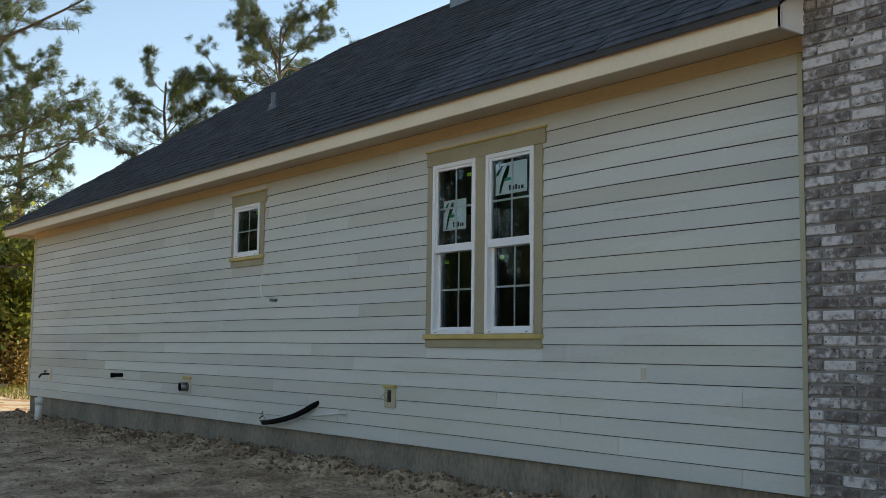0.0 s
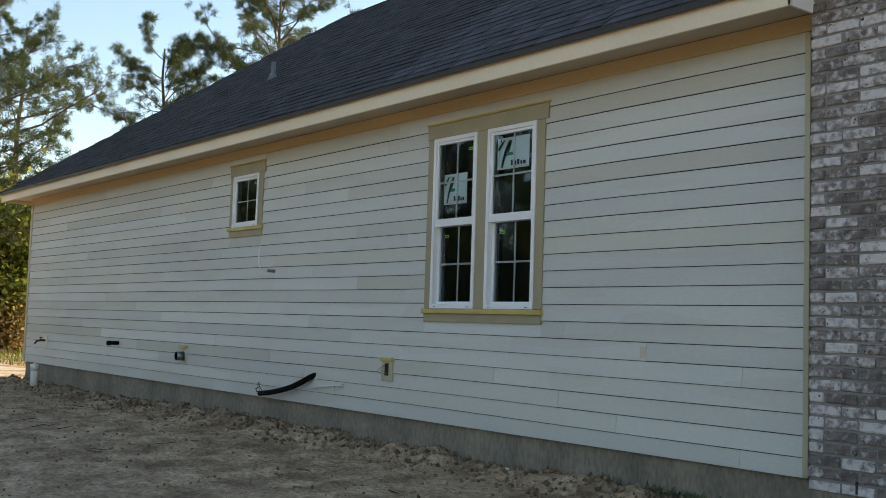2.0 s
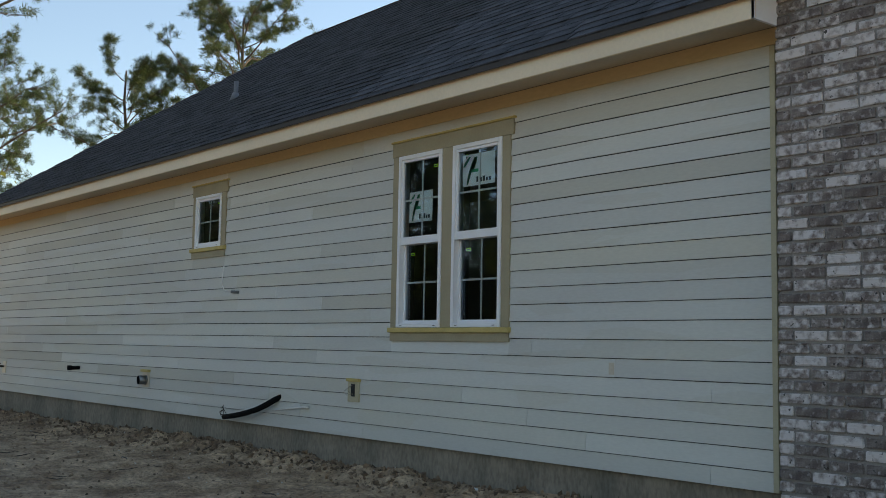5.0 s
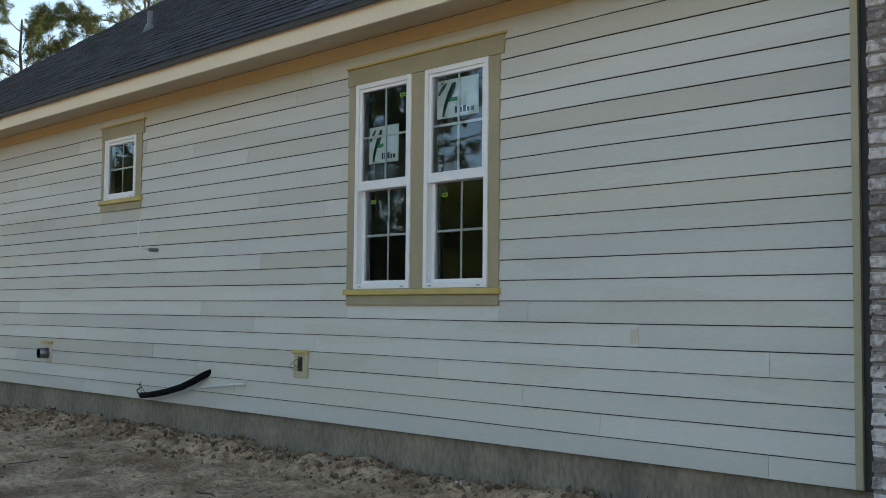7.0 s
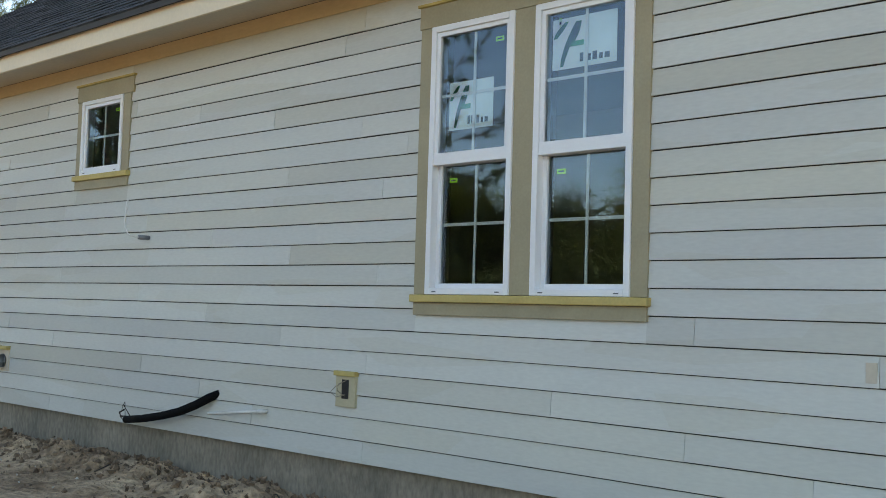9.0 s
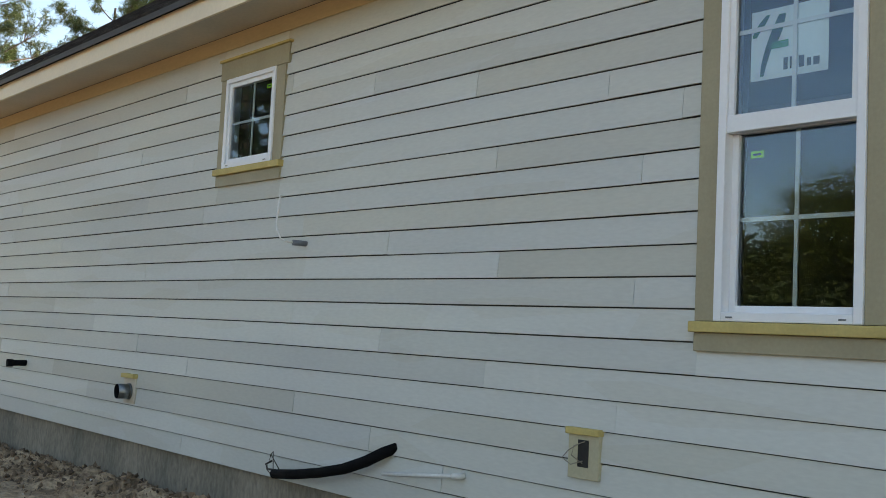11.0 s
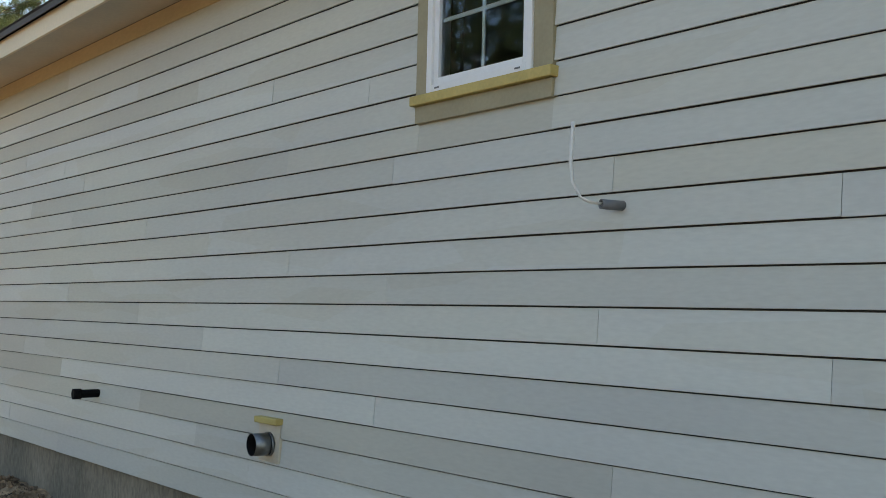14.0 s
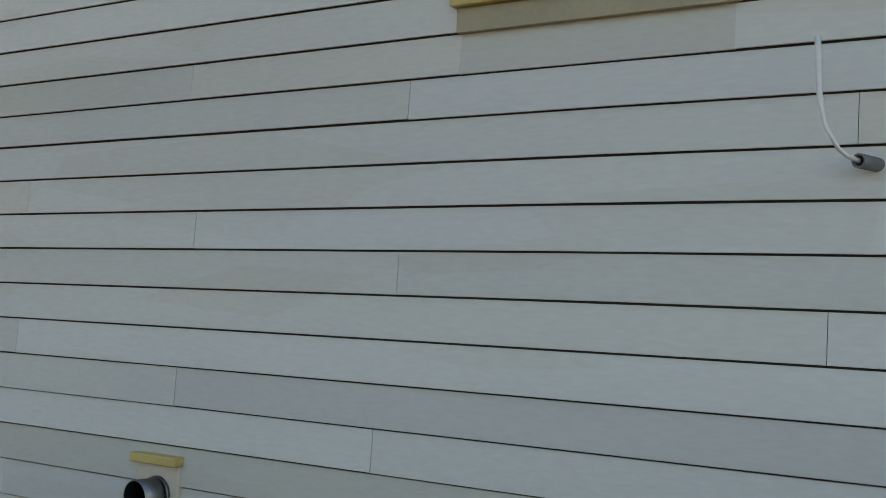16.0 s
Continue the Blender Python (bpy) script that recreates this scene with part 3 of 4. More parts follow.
ob = thing("conduit_stub", (-6.415, 0, 1.34), "grey conduit stub with a loose white cable curling up", "conduit")
part("conduit", hollow((0, 0, 0), (-0.35, -1, 0.02), 0.0165, 0.013, 0.095), GREY, ob)
part("cable", tube([(-0.03, -0.085, 0.002), (-0.045, -0.13, 0.006), (-0.06, -0.155, 0.02), (-0.085, -0.165, 0.07), (-0.10, -0.16, 0.14), (-0.105, -0.15, 0.21), (-0.11, -0.14, 0.27)], [0.005, 0.005, 0.005, 0.0055, 0.0065, 0.0075, 0.007], 10), PVC, ob)

ob = thing("drain_stub", (-10.74, 0, 0.44), "short black capped pipe stub sticking out of siding", "pipe")
part("pipe", tube([(0, 0, 0), (-0.015, -0.15, -0.003)], 0.026, 16), BLACK, ob)
part("cap", tube([(-0.013, -0.125, -0.0028), (-0.018, -0.175, -0.0035)], 0.033, 16), BLACK, ob)

ob = thing("dryer_vent", (-8.59, 0, 0.37), "galvanised dryer duct stub on a tan mounting block", "vent")
part("block", box(-0.095, 0.095, -0.03, -0.001, -0.105, 0.1, 0.003), SOFFIT, ob)
part("block_cap", box(-0.105, 0.1, -0.055, -0.001, 0.075, 0.105, 0.004), SILL, ob)
part("duct", hollow((0.005, -0.015, -0.02), (-0.06, -1, 0), 0.053, 0.0515, 0.108), STEEL, ob)
part("collar", hollow((0.005, -0.03, -0.02), (-0.06, -1, 0), 0.058, 0.0535, 0.012), STEEL, ob)
# black sleeve and disc paint in the shade of the duct's inside
part("duct_lining", hollow((0.005, -0.016, -0.02), (-0.06, -1, 0), 0.0513, 0.0502, 0.106), BLACK, ob, "black lining for the shade inside the duct")
part("duct_inside", tube([(0.004, -0.032, -0.02), (0.0038, -0.036, -0.02)], 0.0512, 20), BLACK, ob)

ob = thing("hose_bib", (-13.87, 0, 0.37), "dark brass garden tap on a pale block", "tap")
part("block", box(-0.07, 0.07, -0.03, -0.001, -0.09, 0.09, 0.003), FASCIA, ob)
part("spout", tube([(0, -0.03, 0.01), (0, -0.1, 0.012), (-0.01, -0.16, 0.0), (-0.015, -0.19, -0.05)], [0.016, 0.018, 0.016, 0.014], 10), STICK, ob)
part("handle", tube([(-0.04, -0.1, 0.055), (0.04, -0.1, 0.055)], 0.01, 8), STICK, ob)
part("stem", tube([(0, -0.1, 0.012), (0, -0.1, 0.055)], 0.007, 8), STICK, ob)

for x, z, w in ((-1.25, 0.69, 0.045),):
    tagged(part("caulk_patch", box(x - w / 2, x + w / 2, -0.0205, -0.006, z - 0.05, z + 0.03, 0.001), SOFFIT), "small tan caulk patch on the siding", "patch", "siding patches")

px, py = -13.45, -0.3
ob = thing("cleanout_pipe", (px, py, ground_height(px, py) - 0.05), "white plastic cleanout pipe standing in the soil", "pipe")
part("pipe", tube([(0, 0, 0), (0, 0, 0.36)], 0.055, 20), PVC, ob)
part("cap", tube([(0, 0, 0.30), (0, 0, 0.39), (0, 0, 0.4)], [0.064, 0.064, 0.058], 20), PVC, ob)
part("plug", box(-0.02, 0.02, -0.02, 0.02, 0.4, 0.42, 0.003), PVC, ob)

# roof fittings
ob = thing("plumbing_vent", (-8.75, 1.12, EAVE_Z + PITCH * (1.12 - EAVE_Y)), "grey vent pipe with flashing on the shingle roof", "vent pipe")
part("pipe", tube([(0, 0, -0.05), (0, 0, 0.26)], 0.03, 14), GREY, ob)
part("boot", tube([(0, -0.02, -0.03), (0, 0, 0.10)], [0.07, 0.042], 14), GREY, ob)
fl = box(-0.14, 0.14, -0.2, 0.17, -0.003, 0.003)
bmesh.ops.transform(fl, matrix=pose(0, 0, 0.018, math.degrees(math.atan(PITCH))), verts=fl.verts[:])
part("flashing", fl, GREY, ob)
ob = thing("roof_vent", (-7.2, 3.35, EAVE_Z + PITCH * (3.35 - EAVE_Y)), "low grey metal roof vent near the ridge", "roof vent")
part("hood", tube([(-0.2, 0, 0.06), (-0.15, 0, 0.17), (0.15, 0, 0.17), (0.2, 0, 0.06)], [0.1, 0.2, 0.2, 0.1], 14), STEEL, ob)
part("base", box(-0.3, 0.3, -0.25, 0.2, -0.12, 0.02), STEEL, ob)


# ---- trees ----
def rotated(d, tilt, spin):
    u = d.orthogonal().normalized()
    side = Matrix.Rotation(spin, 3, d) @ u
    return (Matrix.Rotation(tilt, 3, side) @ d).normalized()


def crown_mesh(name, anchors, mat, parent, blades, length, width, rnd, droop=0.0):
    """Many tufts: each a spray of thin blades round its anchor."""
    verts, faces = [], []
    for p, d, s in anchors:
        for _ in range(blades):
            b = Vector((rnd.gauss(0, 1), rnd.gauss(0, 1), rnd.gauss(0, 1))).normalized() + d * 0.55
            b.z -= droop
            b = b.normalized() * length * s * rnd.uniform(0.6, 1.15)
            w = b.orthogonal().normalized() * width * s
            w = Matrix.Rotation(rnd.uniform(0, 6.28), 3, b.normalized()) @ w
            o = p + Vector((rnd.gauss(0, 1), rnd.gauss(0, 1), rnd.gauss(0, 1))) * s * (0.05 if width < 0.01 else 0.28)
            i = len(verts)
            if width < 0.01:
                verts += [o - w, o + w, o + b]
                faces.append((i, i + 1, i + 2))
            else:
                verts += [o - w * 0.3, o + b * 0.5 + w, o + b, o + b * 0.5 - w]
                faces.append((i, i + 1, i + 2, i + 3))
    return joined(name, verts, faces, mat, parent)


def pine(at, height, first, reach, seed, label, limbs=26, spread=1.0):
    rnd = random.Random(seed)
    root = thing("pine_tree", at, label, "tree", "pine trees")
    lean = Vector((rnd.uniform(-0.02, 0.02), rnd.uniform(-0.02, 0.02), 1))
    trunk = [Vector((0, 0, -0.3)) + lean * (height + 0.3) * k / 10 + Vector((rnd.uniform(-0.08, 0.08), rnd.uniform(-0.08, 0.08), 0)) * (k > 0) for k in range(11)]
    r0 = height * 0.014
    part("trunk", tube(trunk, [r0 * (1 - 0.088 * k) + 0.015 for k in range(11)], 10), BARK, root)
    anchors = []
    limb_bm = bmesh.new()
    for i in range(limbs):
        f = (i + rnd.uniform(0, 0.8)) / limbs
        h = first + (height * 0.985 - first) * f
        base = lean * h
        az = i * 2.4 + rnd.uniform(-0.4, 0.4)
        ln = reach * (0.30 + 0.70 * math.sin(math.pi * (0.22 + 0.72 * f))) * rnd.uniform(0.6, 1.15)
        up = rnd.uniform(-0.05, 0.35) + 0.55 * f
        d = Vector((math.cos(az), math.sin(az), up)).normalized()
        pts, p = [base.copy()], base.copy()
        for k in range(6):
            d = (d + Vector((rnd.gauss(0, 0.12), rnd.gauss(0, 0.12), rnd.gauss(0.03, 0.10)))).normalized()
            p = p + d * ln / 6
            pts.append(p.copy())
        tube(pts, [0.034 * ln / 4 * (1 - k / 7.5) + 0.008 for k in range(7)], 6, limb_bm)
        for k in range(2, 7):
            for _ in range(3 if k < 6 else 5):
                dd = rotated((pts[k] - pts[k - 1]).normalized(), rnd.uniform(0.3, 1.0), rnd.uniform(0, 6.28))
                tw = rnd.uniform(0.35, 1.0) * ln / 5 * spread
                q = pts[k] + dd * tw + Vector((0, 0, 0.1 * tw))
                tube([pts[k], pts[k] + dd * tw * 0.5, q], [0.013, 0.010, 0.006], 4, limb_bm, False)
                for s in (0.55, 0.8, 1.0):
                    a = pts[k].lerp(q, s) + Vector((rnd.gauss(0, 0.09), rnd.gauss(0, 0.09), rnd.gauss(0, 0.07)))
                    anchors.append((a, dd, rnd.uniform(0.75, 1.25)))
    part("branch", limb_bm, BARK, root)
    crown_mesh("crown", anchors, NEEDLE, root, 44, 0.185, 0.0085, rnd)
    return root


def broadleaf(at, height, reach, seed, label, mat, bark, leaves=26, blade=(0.10, 0.035), name="tree", group="woodland trees", bare=0.0, stems=1):
    rnd = random.Random(seed)
    root = thing(name, at, label, "tree" if name == "tree" else "shrub", group)
    bm = bmesh.new()
    anchors = []

    def grow(p, d, ln, r, depth):
        pts = [p]
        for _ in range(3):
            d = (d + Vector((rnd.gauss(0, 0.17), rnd.gauss(0, 0.17), rnd.gauss(0.04, 0.1)))).normalized()
            pts.append(pts[-1] + d * ln / 3)
        tube(pts, [r, r * 0.88, r * 0.76, r * 0.62], 6 if depth < 2 else 4, bm, depth == 0)
        if depth >= 2:
            for q in pts[1:]:
                if rnd.random() > bare:
                    anchors.append((q + Vector((rnd.gauss(0, 0.15), rnd.gauss(0, 0.15), rnd.gauss(0, 0.15))), d, rnd.uniform(0.7, 1.4)))
        if depth < 4:
            for _ in range(3 if depth else 5):
                k = rnd.choice((1, 2, 3, 3))
                grow(pts[k], rotated(d, rnd.uniform(0.3, 0.95) * reach, rnd.uniform(0, 6.28)), ln * rnd.uniform(0.55, 0.8), r * 0.5, depth + 1)
    for s in range(stems):
        off = Vector((rnd.uniform(-0.4, 0.4), rnd.uniform(-0.4, 0.4), -0.2)) * (stems > 1) + Vector((0, 0, -0.2))
        grow(off, Vector((rnd.gauss(0, 0.12), rnd.gauss(0, 0.12), 1)).normalized(), height * 0.42, height * 0.013 + 0.012, 0)
    part("branch", bm, bark, root)
    crown_mesh("crown", anchors, mat, root, leaves, blade[0] * 2.2, blade[1] * 2.2, rnd, 0.1)
    return root


def on_ground(x, y):
    return (x, y, ground_height(x, y))


def polar(px, dist):
    """A place on the ground at that bearing (degrees anticlockwise from +y) and distance from where the walk begins."""
    a = radians(px)
    return on_ground(3.71 - dist * math.sin(a), -5.55 + dist * math.cos(a))


pine(polar(78.5, 32), 15.5, 2.2, 5.6, 4, "tall pine with long drooping limbs beside the house", 50)
pine(polar(77.2, 41), 14.5, 3.0, 5.0, 17, "tall pine at the wood edge past the house", 36)
pine(polar(67.4, 42), 11.5, 4.5, 3.3, 11, "slender pine with an open rounded crown", 30)
pine(polar(61.7, 40), 13.3, 6.8, 4.4, 5, "tall pine with a broad open crown above the roof", 38)
pine(polar(74.5, 55), 15.0, 4.0, 4.0, 8, "distant pine behind the woodland edge", 24)
broadleaf(polar(71.5, 44), 8.0, 0.9, 21, "thin young tree just coming into leaf", LEAF, PALEBARK, 5, (0.05, 0.02), bare=0.3)
broadleaf(polar(75.0, 36), 5.6, 1.0, 22, "green leafy young tree in the sun", LEAF, PALEBARK, 14, (0.08, 0.03))
for i, (b, d, h) in enumerate(((76.3, 37, 5.0), (77.5, 40, 6.5), (75.2, 43, 6.0), (78.8, 38, 6.0), (76.6, 46, 7.0), (80.5, 40, 6.5), (74.2, 48, 6.0))):
    broadleaf(polar(b, d), h, 1.0, 30 + i, "tangled vine-covered tree at the sunny wood edge", DRY if i % 3 else LEAF, PALEBARK, 14, (0.06, 0.024))
for i in range(9):
    b, d = 74.0 + i * 0.75, 35 + (i * 37 % 11) * 0.7
    broadleaf(polar(b, d), 2.2, 1.2, 50 + i, "dry brown brush at the wood edge", DRY, PALEBARK, 12, (0.06, 0.018), "shrub", "wood edge shrubs", stems=2)
ob = thing("slim_trunk", polar(76.9, 34), "pale bare slim tree trunk in the sun", "tree")
part("trunk", tube([(0, 0, -0.2), (0.05, 0, 1.5), (-0.05, 0.05, 3.0), (0.1, 0, 4.6)], [0.10, 0.085, 0.075, 0.05], 10), PALEBARK, ob)

# woodland across the plot, which the panes mirror
first = None
for i in range(16):
    x = -62 + i * 4.6
    y = -34 - (i * 53 % 17) * 0.6
    if i < 5:
        h = 5.0 + (i * 29 % 7) * 0.9
        broadleaf(on_ground(x, y), h, 0.95, 80 + i, "leafy tree of the woodland across the plot", (SHADELEAF, LEAF, SHADELEAF)[i % 3], (BARK, PALEBARK)[i % 2], 46, (0.055, 0.017))
wood = [o for o in scene.objects if o.name.startswith("tree") and o.get("label", "").startswith("leafy tree")]
tops = {o: max(v.co.z for c in o.children if c.name.startswith("crown") for v in c.data.vertices) for o in wood}
for i, o in enumerate(wood):
    s = (5.0 + 0.5 * (i * 3 % 5)) / tops[o]
    o.scale = (s, s, s)


def wood_copy(i, x, y, tall, turn):
    s = tall / tops[wood[i % 5]]
    copy_thing(wood[i % 5], pose(x, y, ground_height(x, y), 0, 0, turn)).scale = (s * 1.15, s * 1.15, s)


for i in range(34):
    x = -72 + i * 2.6 + (i * 31 % 7) * 0.3
    y = -33 - (i * 53 % 19) * 0.7
    wood_copy(i, x, y, 6.0 + (i * 17 % 9) * 0.4, i * 77)
tall = [o for o in scene.objects if o.name.startswith("pine_tree")]
for i, (x, y, s) in enumerate(((-33, -12, 0.9), (-37, -17, 1.05), (-42, -21, 1.1), (-36, -25, 0.9), (-47, -16, 1.1), (-46, -30, 1.0))):
    t = copy_thing(tall[i % 4], pose(x, y, ground_height(x, y), 0, 0, 50 * i))
    t.scale = (s, s, s)
for i, (x, y, s) in enumerate(((-33, -29, 1.0), (-37, -31, 1.1), (-40, -27, 1.1), (-44, -33, 1.15))):
    t = copy_thing(tall[i % 2], pose(x, y, ground_height(x, y), 0, 0, 70 * i + 20))
    t.scale = (s, s, s)
for i, (x, y, s) in enumerate(((-34, -13, 1.4), (-38, -15, 1.5), (-41, -17, 1.6), (-36, -19, 1.3), (-33, -16, 1.2), (-45, -19, 1.7), (-32, -21, 1.2))):
    wood_copy(i, x, y, 5.5 * s, 97 * i)
for i in range(30):
    x, y = -46 + i * 1.8, -31.5 - 2.2 * (i % 4) - (i * 7 % 5)
    wood_copy(i * 3, x, y, 5.8 + (i * 13 % 7) * 0.5, i * 113)
brush = broadleaf(on_ground(-69, -30), 2.2, 1.2, 71, "dense green undergrowth along the woodland edge", SHADELEAF, BARK, 40, (0.05, 0.017), "shrub", "undergrowth", stems=3)
for i in range(44):
    x, y = -68 + i * 1.9, -31 - (i * 41 % 7) * 0.4
    t = copy_thing(brush, pose(x, y, ground_height(x, y), 0, 0, i * 61))
    t.scale = (2.0, 2.0, 1.5)

# ---- yard ----
pad = [(-24, -0.6), (-16.0, -0.25), (-15.9, 1.1), (-23.5, 1.9)]
tagged(joined("concrete_pad", [(x, y, z) for z in (-0.36, -0.5) for x, y in pad], [(0, 1, 2, 3), (7, 6, 5, 4), (0, 4, 5, 1), (1, 5, 6, 2), (2, 6, 7, 3), (3, 7, 4, 0)], PAD), "sunlit pale concrete pad past the house corner", "pavement", kind="structure")
for i, (b, d, ln) in enumerate(((77.2, 33.2, 3.2), (76.4, 33.6, 2.8), (77.0, 33.9, 3.0))):
    x, y, z = polar(b, d)
    bm = box(-ln / 2, ln / 2, -0.07, 0.07, 0, 0.09, 0.008)
    tagged(part("lumber_board", bm, PLANK), "weathered board lying in the grass", "board", "stacked boards").matrix_world = pose(x, y, z + 0.02 + 0.1 * (i == 2), 0, 0, 70 + 8 * i)

rnd = random.Random(4)
gvv, gff = [], []
for _ in range(9000):
    x, y = rnd.uniform(-34, -20), rnd.uniform(1.5, 9)
    z = ground_height(x, y)
    a, h = rnd.uniform(0, 6.28), rnd.uniform(0.06, 0.2)
    u = Vector((math.cos(a), math.sin(a), 0)) * 0.012
    i = len(gvv)
    tip = Vector((rnd.gauss(0, 0.05), rnd.gauss(0, 0.05), h))
    p = Vector((x, y, z - 0.01))
    gvv += [p - u, p + u, p + tip]
    gff.append((i, i + 1, i + 2))
tagged(joined("grass", gvv, gff, GRASS), "sunlit green grass past the house", "grass", kind="stuff")


def lumps(name, count, place, size, mat, label, category, seed):
    """Loose broken pieces, each a small uneven solid, in one body."""
    r = random.Random(seed)
    vs, fs = [], []
    for _ in range(count):
        x, y = place(r)
        s = size(r)
        c = Vector((x, y, ground_height(x, y) + s * 0.2))
        m = Euler((r.uniform(0, 6), r.uniform(0, 6), r.uniform(0, 6))).to_matrix()
        i = len(vs)
        for d in ((1, 0, 0), (-1, 0, 0), (0, 1, 0), (0, -1, 0), (0, 0, 1), (0, 0, -1)):
            vs.append(c + m @ (Vector(d) * s * r.uniform(0.5, 1.1) * (0.7 if d[2] else 1)))
        fs += [(i + a, i + b, i + e) for a, b, e in ((0, 2, 4), (2, 1, 4), (1, 3, 4), (3, 0, 4), (2, 0, 5), (1, 2, 5), (3, 1, 5), (0, 3, 5))]
    return tagged(joined(name, vs, fs, mat), label, category, kind="stuff")


lumps("soil_clods", 8000, lambda r: (r.uniform(-15.5, 1.5), -0.03 - abs(r.gauss(0, 0.3))), lambda r: 0.006 + 0.034 * r.random() ** 4, CLOD, "crumbled soil clods heaped along the footing", "soil", 6)
lumps("loose_gravel", 7000, lambda r: (r.uniform(-15.5, 2.5), r.uniform(-5.5, -0.2)), lambda r: 0.003 + 0.020 * r.random() ** 4, CLOD, "scattered crumbs of soil on the plot", "soil", 9)
lumps("mortar_chips", 90, lambda r: (r.uniform(-14, 0), r.uniform(-1.5, -0.1)), lambda r: 0.006 + 0.012 * r.random(), PAD, "pale mortar chips on the soil", "debris", 12)


def stick(x, y, ln, ang, seed):
    r = random.Random(seed)
    pts, p, a = [], Vector((x, y, 0)), radians(ang)
    for k in range(5):
        pts.append(Vector((p.x, p.y, ground_height(p.x, p.y) + 0.006)))
        a += r.uniform(-0.35, 0.35)
        p = p + Vector((math.cos(a), math.sin(a), 0)) * ln / 4
    tagged(part("stick", tube(pts, [0.004, 0.005, 0.0045, 0.004, 0.002], 6), STICK), "short dark twig lying on the soil", "twig", "fallen twigs")


for i in range(46):
    stick(rnd.uniform(-12, 0.5), rnd.uniform(-3.6, -0.25), rnd.uniform(0.08, 0.34), rnd.uniform(0, 360), 200 + i)
for i, (x, y, s) in enumerate(((-3.38, -0.15, 0.035), (-2.45, -0.16, 0.022), (-1.2, -0.18, 0.018))):
    bm = box(-s, s, -s * 0.7, s * 0.7, -s * 0.45, s * 0.45, s * 0.25)
    tagged(part("scrap_chip", bm, PVC), "white scrap chip lying on the soil", "scrap", "white scraps").matrix_world = pose(x, y, ground_height(x, y) + s * 0.35, 8, 12, 30 * i)

# weeds at the footing
wv, wf = [], []
for _ in range(220):
    x, y = rnd.gauss(-0.9, 0.18), rnd.gauss(-0.1, 0.05)
    p = Vector((x, min(y, -0.02), ground_height(x, y)))
    b = Vector((rnd.gauss(0, 0.04), rnd.gauss(0, 0.04), rnd.uniform(0.03, 0.085)))
    u = b.orthogonal().normalized() * 0.004
    i = len(wv)
    wv += [p - u, p + b * 0.6 + u, p + b, p + b * 0.6 - u]
    wf.append((i, i + 1, i + 2, i + 3))
tagged(joined("weed_tuft", wv, wf, SHADELEAF), "small green weed growing at the footing", "weed", kind="stuff")

# ---- roof shingles ----
EXPO = 0.143
slope = math.atan(PITCH)
run = math.cos(slope) * EXPO
TAB = bmesh.new()
box(0.002, 0.325, 0, EXPO + 0.05, 0.0, 0.011, bm=TAB)
tab_mesh = mesh_of("shingle", TAB, SHINGLE)
tv, tf = [], []
rows = int((RIDGE_Y - EAVE_Y) / run)
picked = 0
for r in range(rows):
    y = EAVE_Y - 0.035 + r * run
    z = EAVE_Z + 0.012 + PITCH * (y - EAVE_Y + 0.03)
    left = EAVE_L + (HIP_X - EAVE_L) * max(0, (y - EAVE_Y) / (RIDGE_Y - EAVE_Y))
    x = EAVE_R + 0.01 - 0.33 * (0.35 + 0.5 * ((r * 7) % 5) / 5)
    m0 = Euler((slope, 0, 0)).to_matrix()
    while x > left - 0.1:
        lift = 0.004 + rnd.uniform(0, 0.005)
        tilt = Euler((slope - 0.035, 0, 0)).to_matrix()
        o = Vector((x, y, z)) + m0 @ Vector((0, 0, lift))
        if picked < 300 and r < 24 and x > -4.2:
            s = new("shingle", tab_mesh)
            s.parent = roof
            s.matrix_world = Matrix.LocRotScale(o, Euler((slope - 0.035, 0, 0)), None)
            picked += 1
        else:
            i = len(tv)
            w = min(0.325, 0.325)
            for dx in (0.002, w):
                for dy, dz in ((0, 0.012), (0, -0.004), (EXPO + 0.04, 0.009)):
                    tv.append(o + tilt @ Vector((dx, dy, dz)))
            tf += [(i, i + 3, i + 5, i + 2), (i + 1, i + 4, i + 3, i), (i, i + 2, i + 1), (i + 3, i + 4, i + 5)]
        x -= 0.33
tagged(joined("shingle_field", tv, tf, SHINGLE, roof), kind="stuff")
hv, hf = [], []
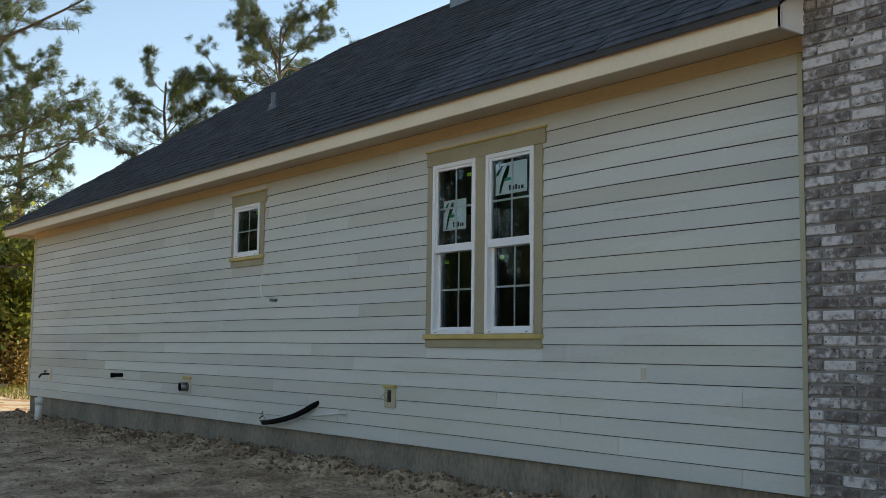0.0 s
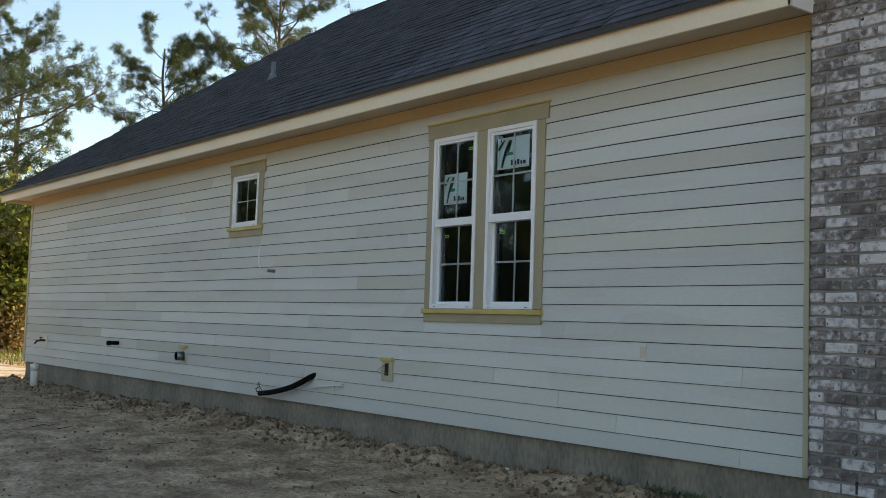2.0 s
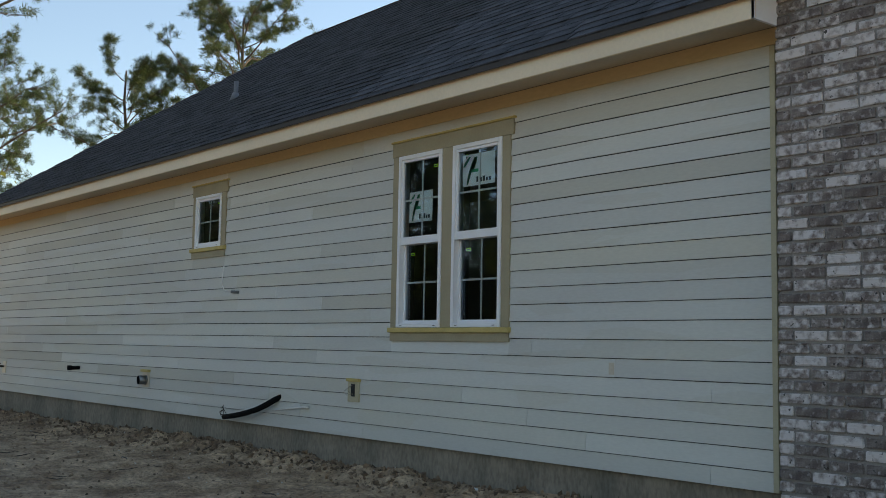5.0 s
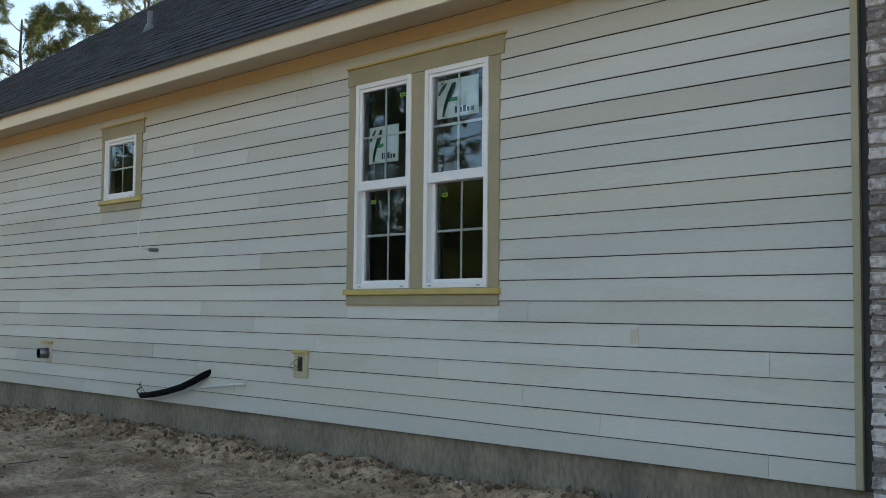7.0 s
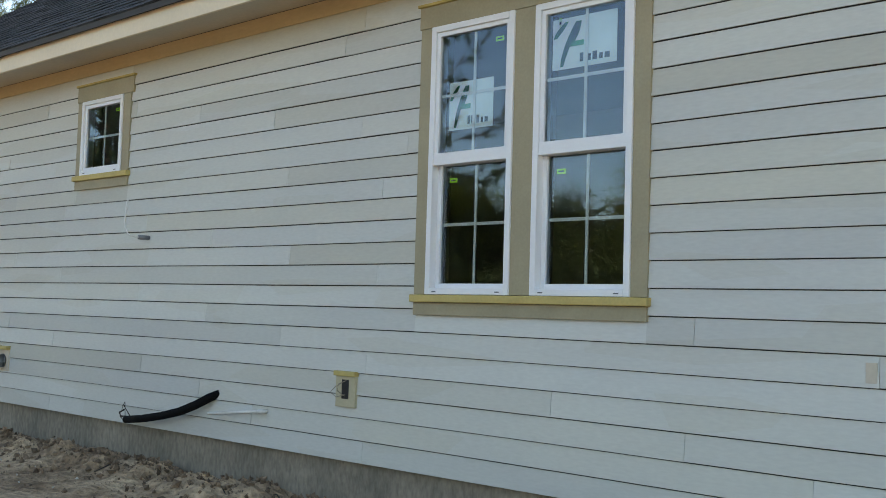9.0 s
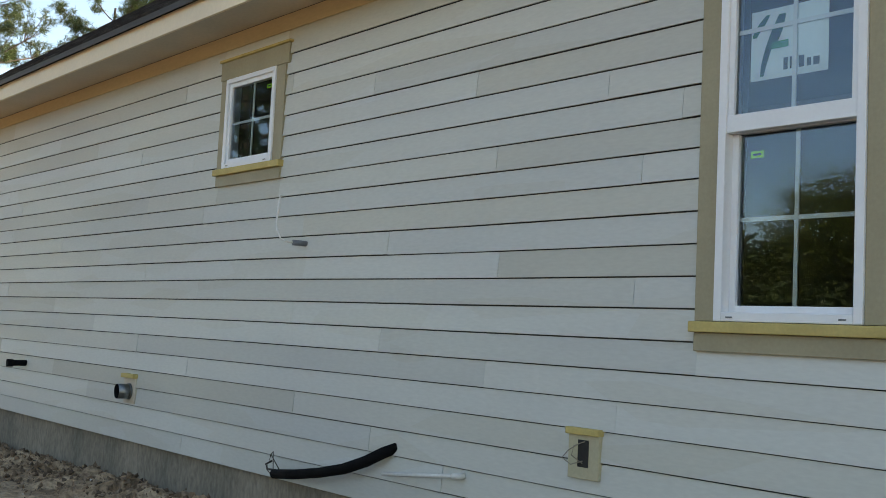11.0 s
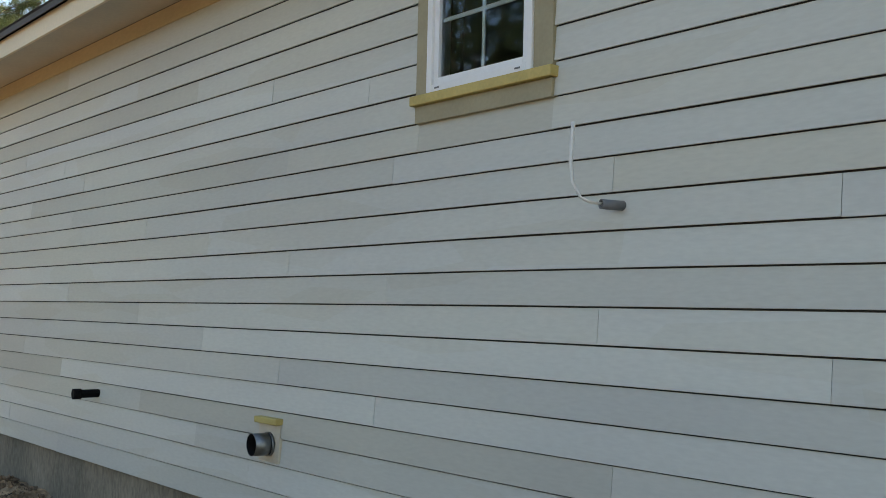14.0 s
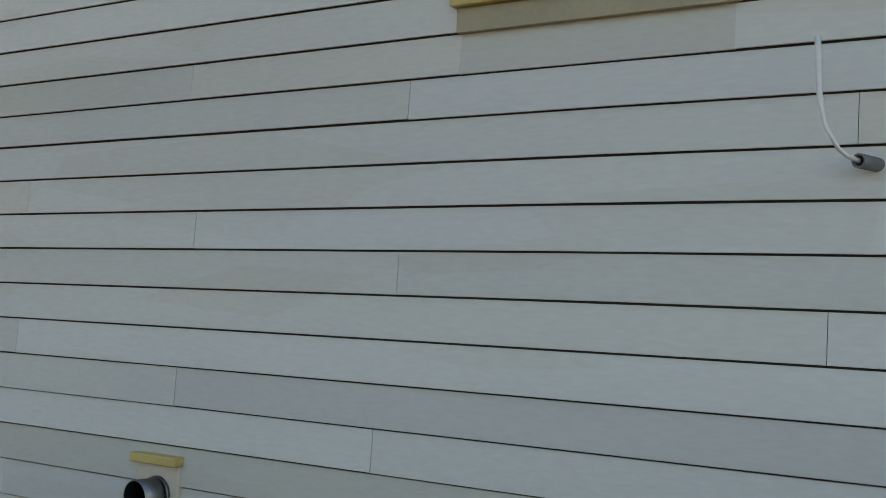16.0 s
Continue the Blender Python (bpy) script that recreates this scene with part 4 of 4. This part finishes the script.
for a, b in (((EAVE_L, EAVE_Y, EAVE_Z), (HIP_X, RIDGE_Y, RIDGE_Z)), ((HIP_X, RIDGE_Y, RIDGE_Z), (EAVE_R, RIDGE_Y, RIDGE_Z))):
    a, b = Vector(a), Vector(b)
    n = int((b - a).length / 0.15)
    for k in range(n):
        p, q = a.lerp(b, k / n), a.lerp(b, (k + 1.3) / n)
        sd = (b - a).cross(Vector((0, 0, 1))).normalized() * 0.11
        i = len(hv)
        hv += [p + Vector((0, 0, 0.03)), q + Vector((0, 0, 0.02)), p + sd - Vector((0, 0, 0.03)), q + sd - Vector((0, 0, 0.04)), p - sd - Vector((0, 0, 0.03)), q - sd - Vector((0, 0, 0.04))]
        hf += [(i, i + 1, i + 3, i + 2), (i, i + 4, i + 5, i + 1)]
tagged(joined("ridge_caps", hv, hf, SHINGLE, roof), kind="stuff")

# ---- bricks ----
PB, LB = 0.0695, 0.205
shapes = []
for k in range(10):
    rk = random.Random(300 + k)
    bm = box(0, LB - 0.015, 0, 0.03, 0, PB - 0.016, 0.007)
    for v in bm.verts:
        v.co += Vector((rk.gauss(0, 0.0026), rk.gauss(0, 0.0022), rk.gauss(0, 0.0022)))
    shapes.append(mesh_of("brick", bm, BRICK))
half = []
for k in range(4):
    rk = random.Random(330 + k)
    bm = box(0, LB / 2 - 0.015, 0, 0.03, 0, PB - 0.016, 0.007)
    for v in bm.verts:
        v.co += Vector((rk.gauss(0, 0.0026), rk.gauss(0, 0.0022), rk.gauss(0, 0.0022)))
    half.append(mesh_of("brick", bm, BRICK))
wall_brick = bpy.data.objects["wall_brick"]
for r in range(52):
    z = -0.028 + r * PB
    x = BRICK_X
    if r % 2 or r % 7 == 4:
        b = new("brick", half[r % 4])
        b.parent, b.location = wall_brick, (x, BRICK_Y + rnd.uniform(-0.002, 0.002), z)
        x += LB / 2
    for k in range(5):
        b = new("brick", shapes[rnd.randrange(10)])
        b.parent, b.location = wall_brick, (x, BRICK_Y + rnd.uniform(-0.003, 0.002), z)
        x += LB
b = bmesh.new()
# solid slip, its dark colour gives the slot's inner shade
tagged(part("weep_vent", box(BRICK_X + 0.29, BRICK_X + 0.302, BRICK_Y - 0.004, BRICK_Y + 0.004, -0.02, 0.05), DARK), "dark plate for the shaded weep slot in the bottom brick course", "vent")
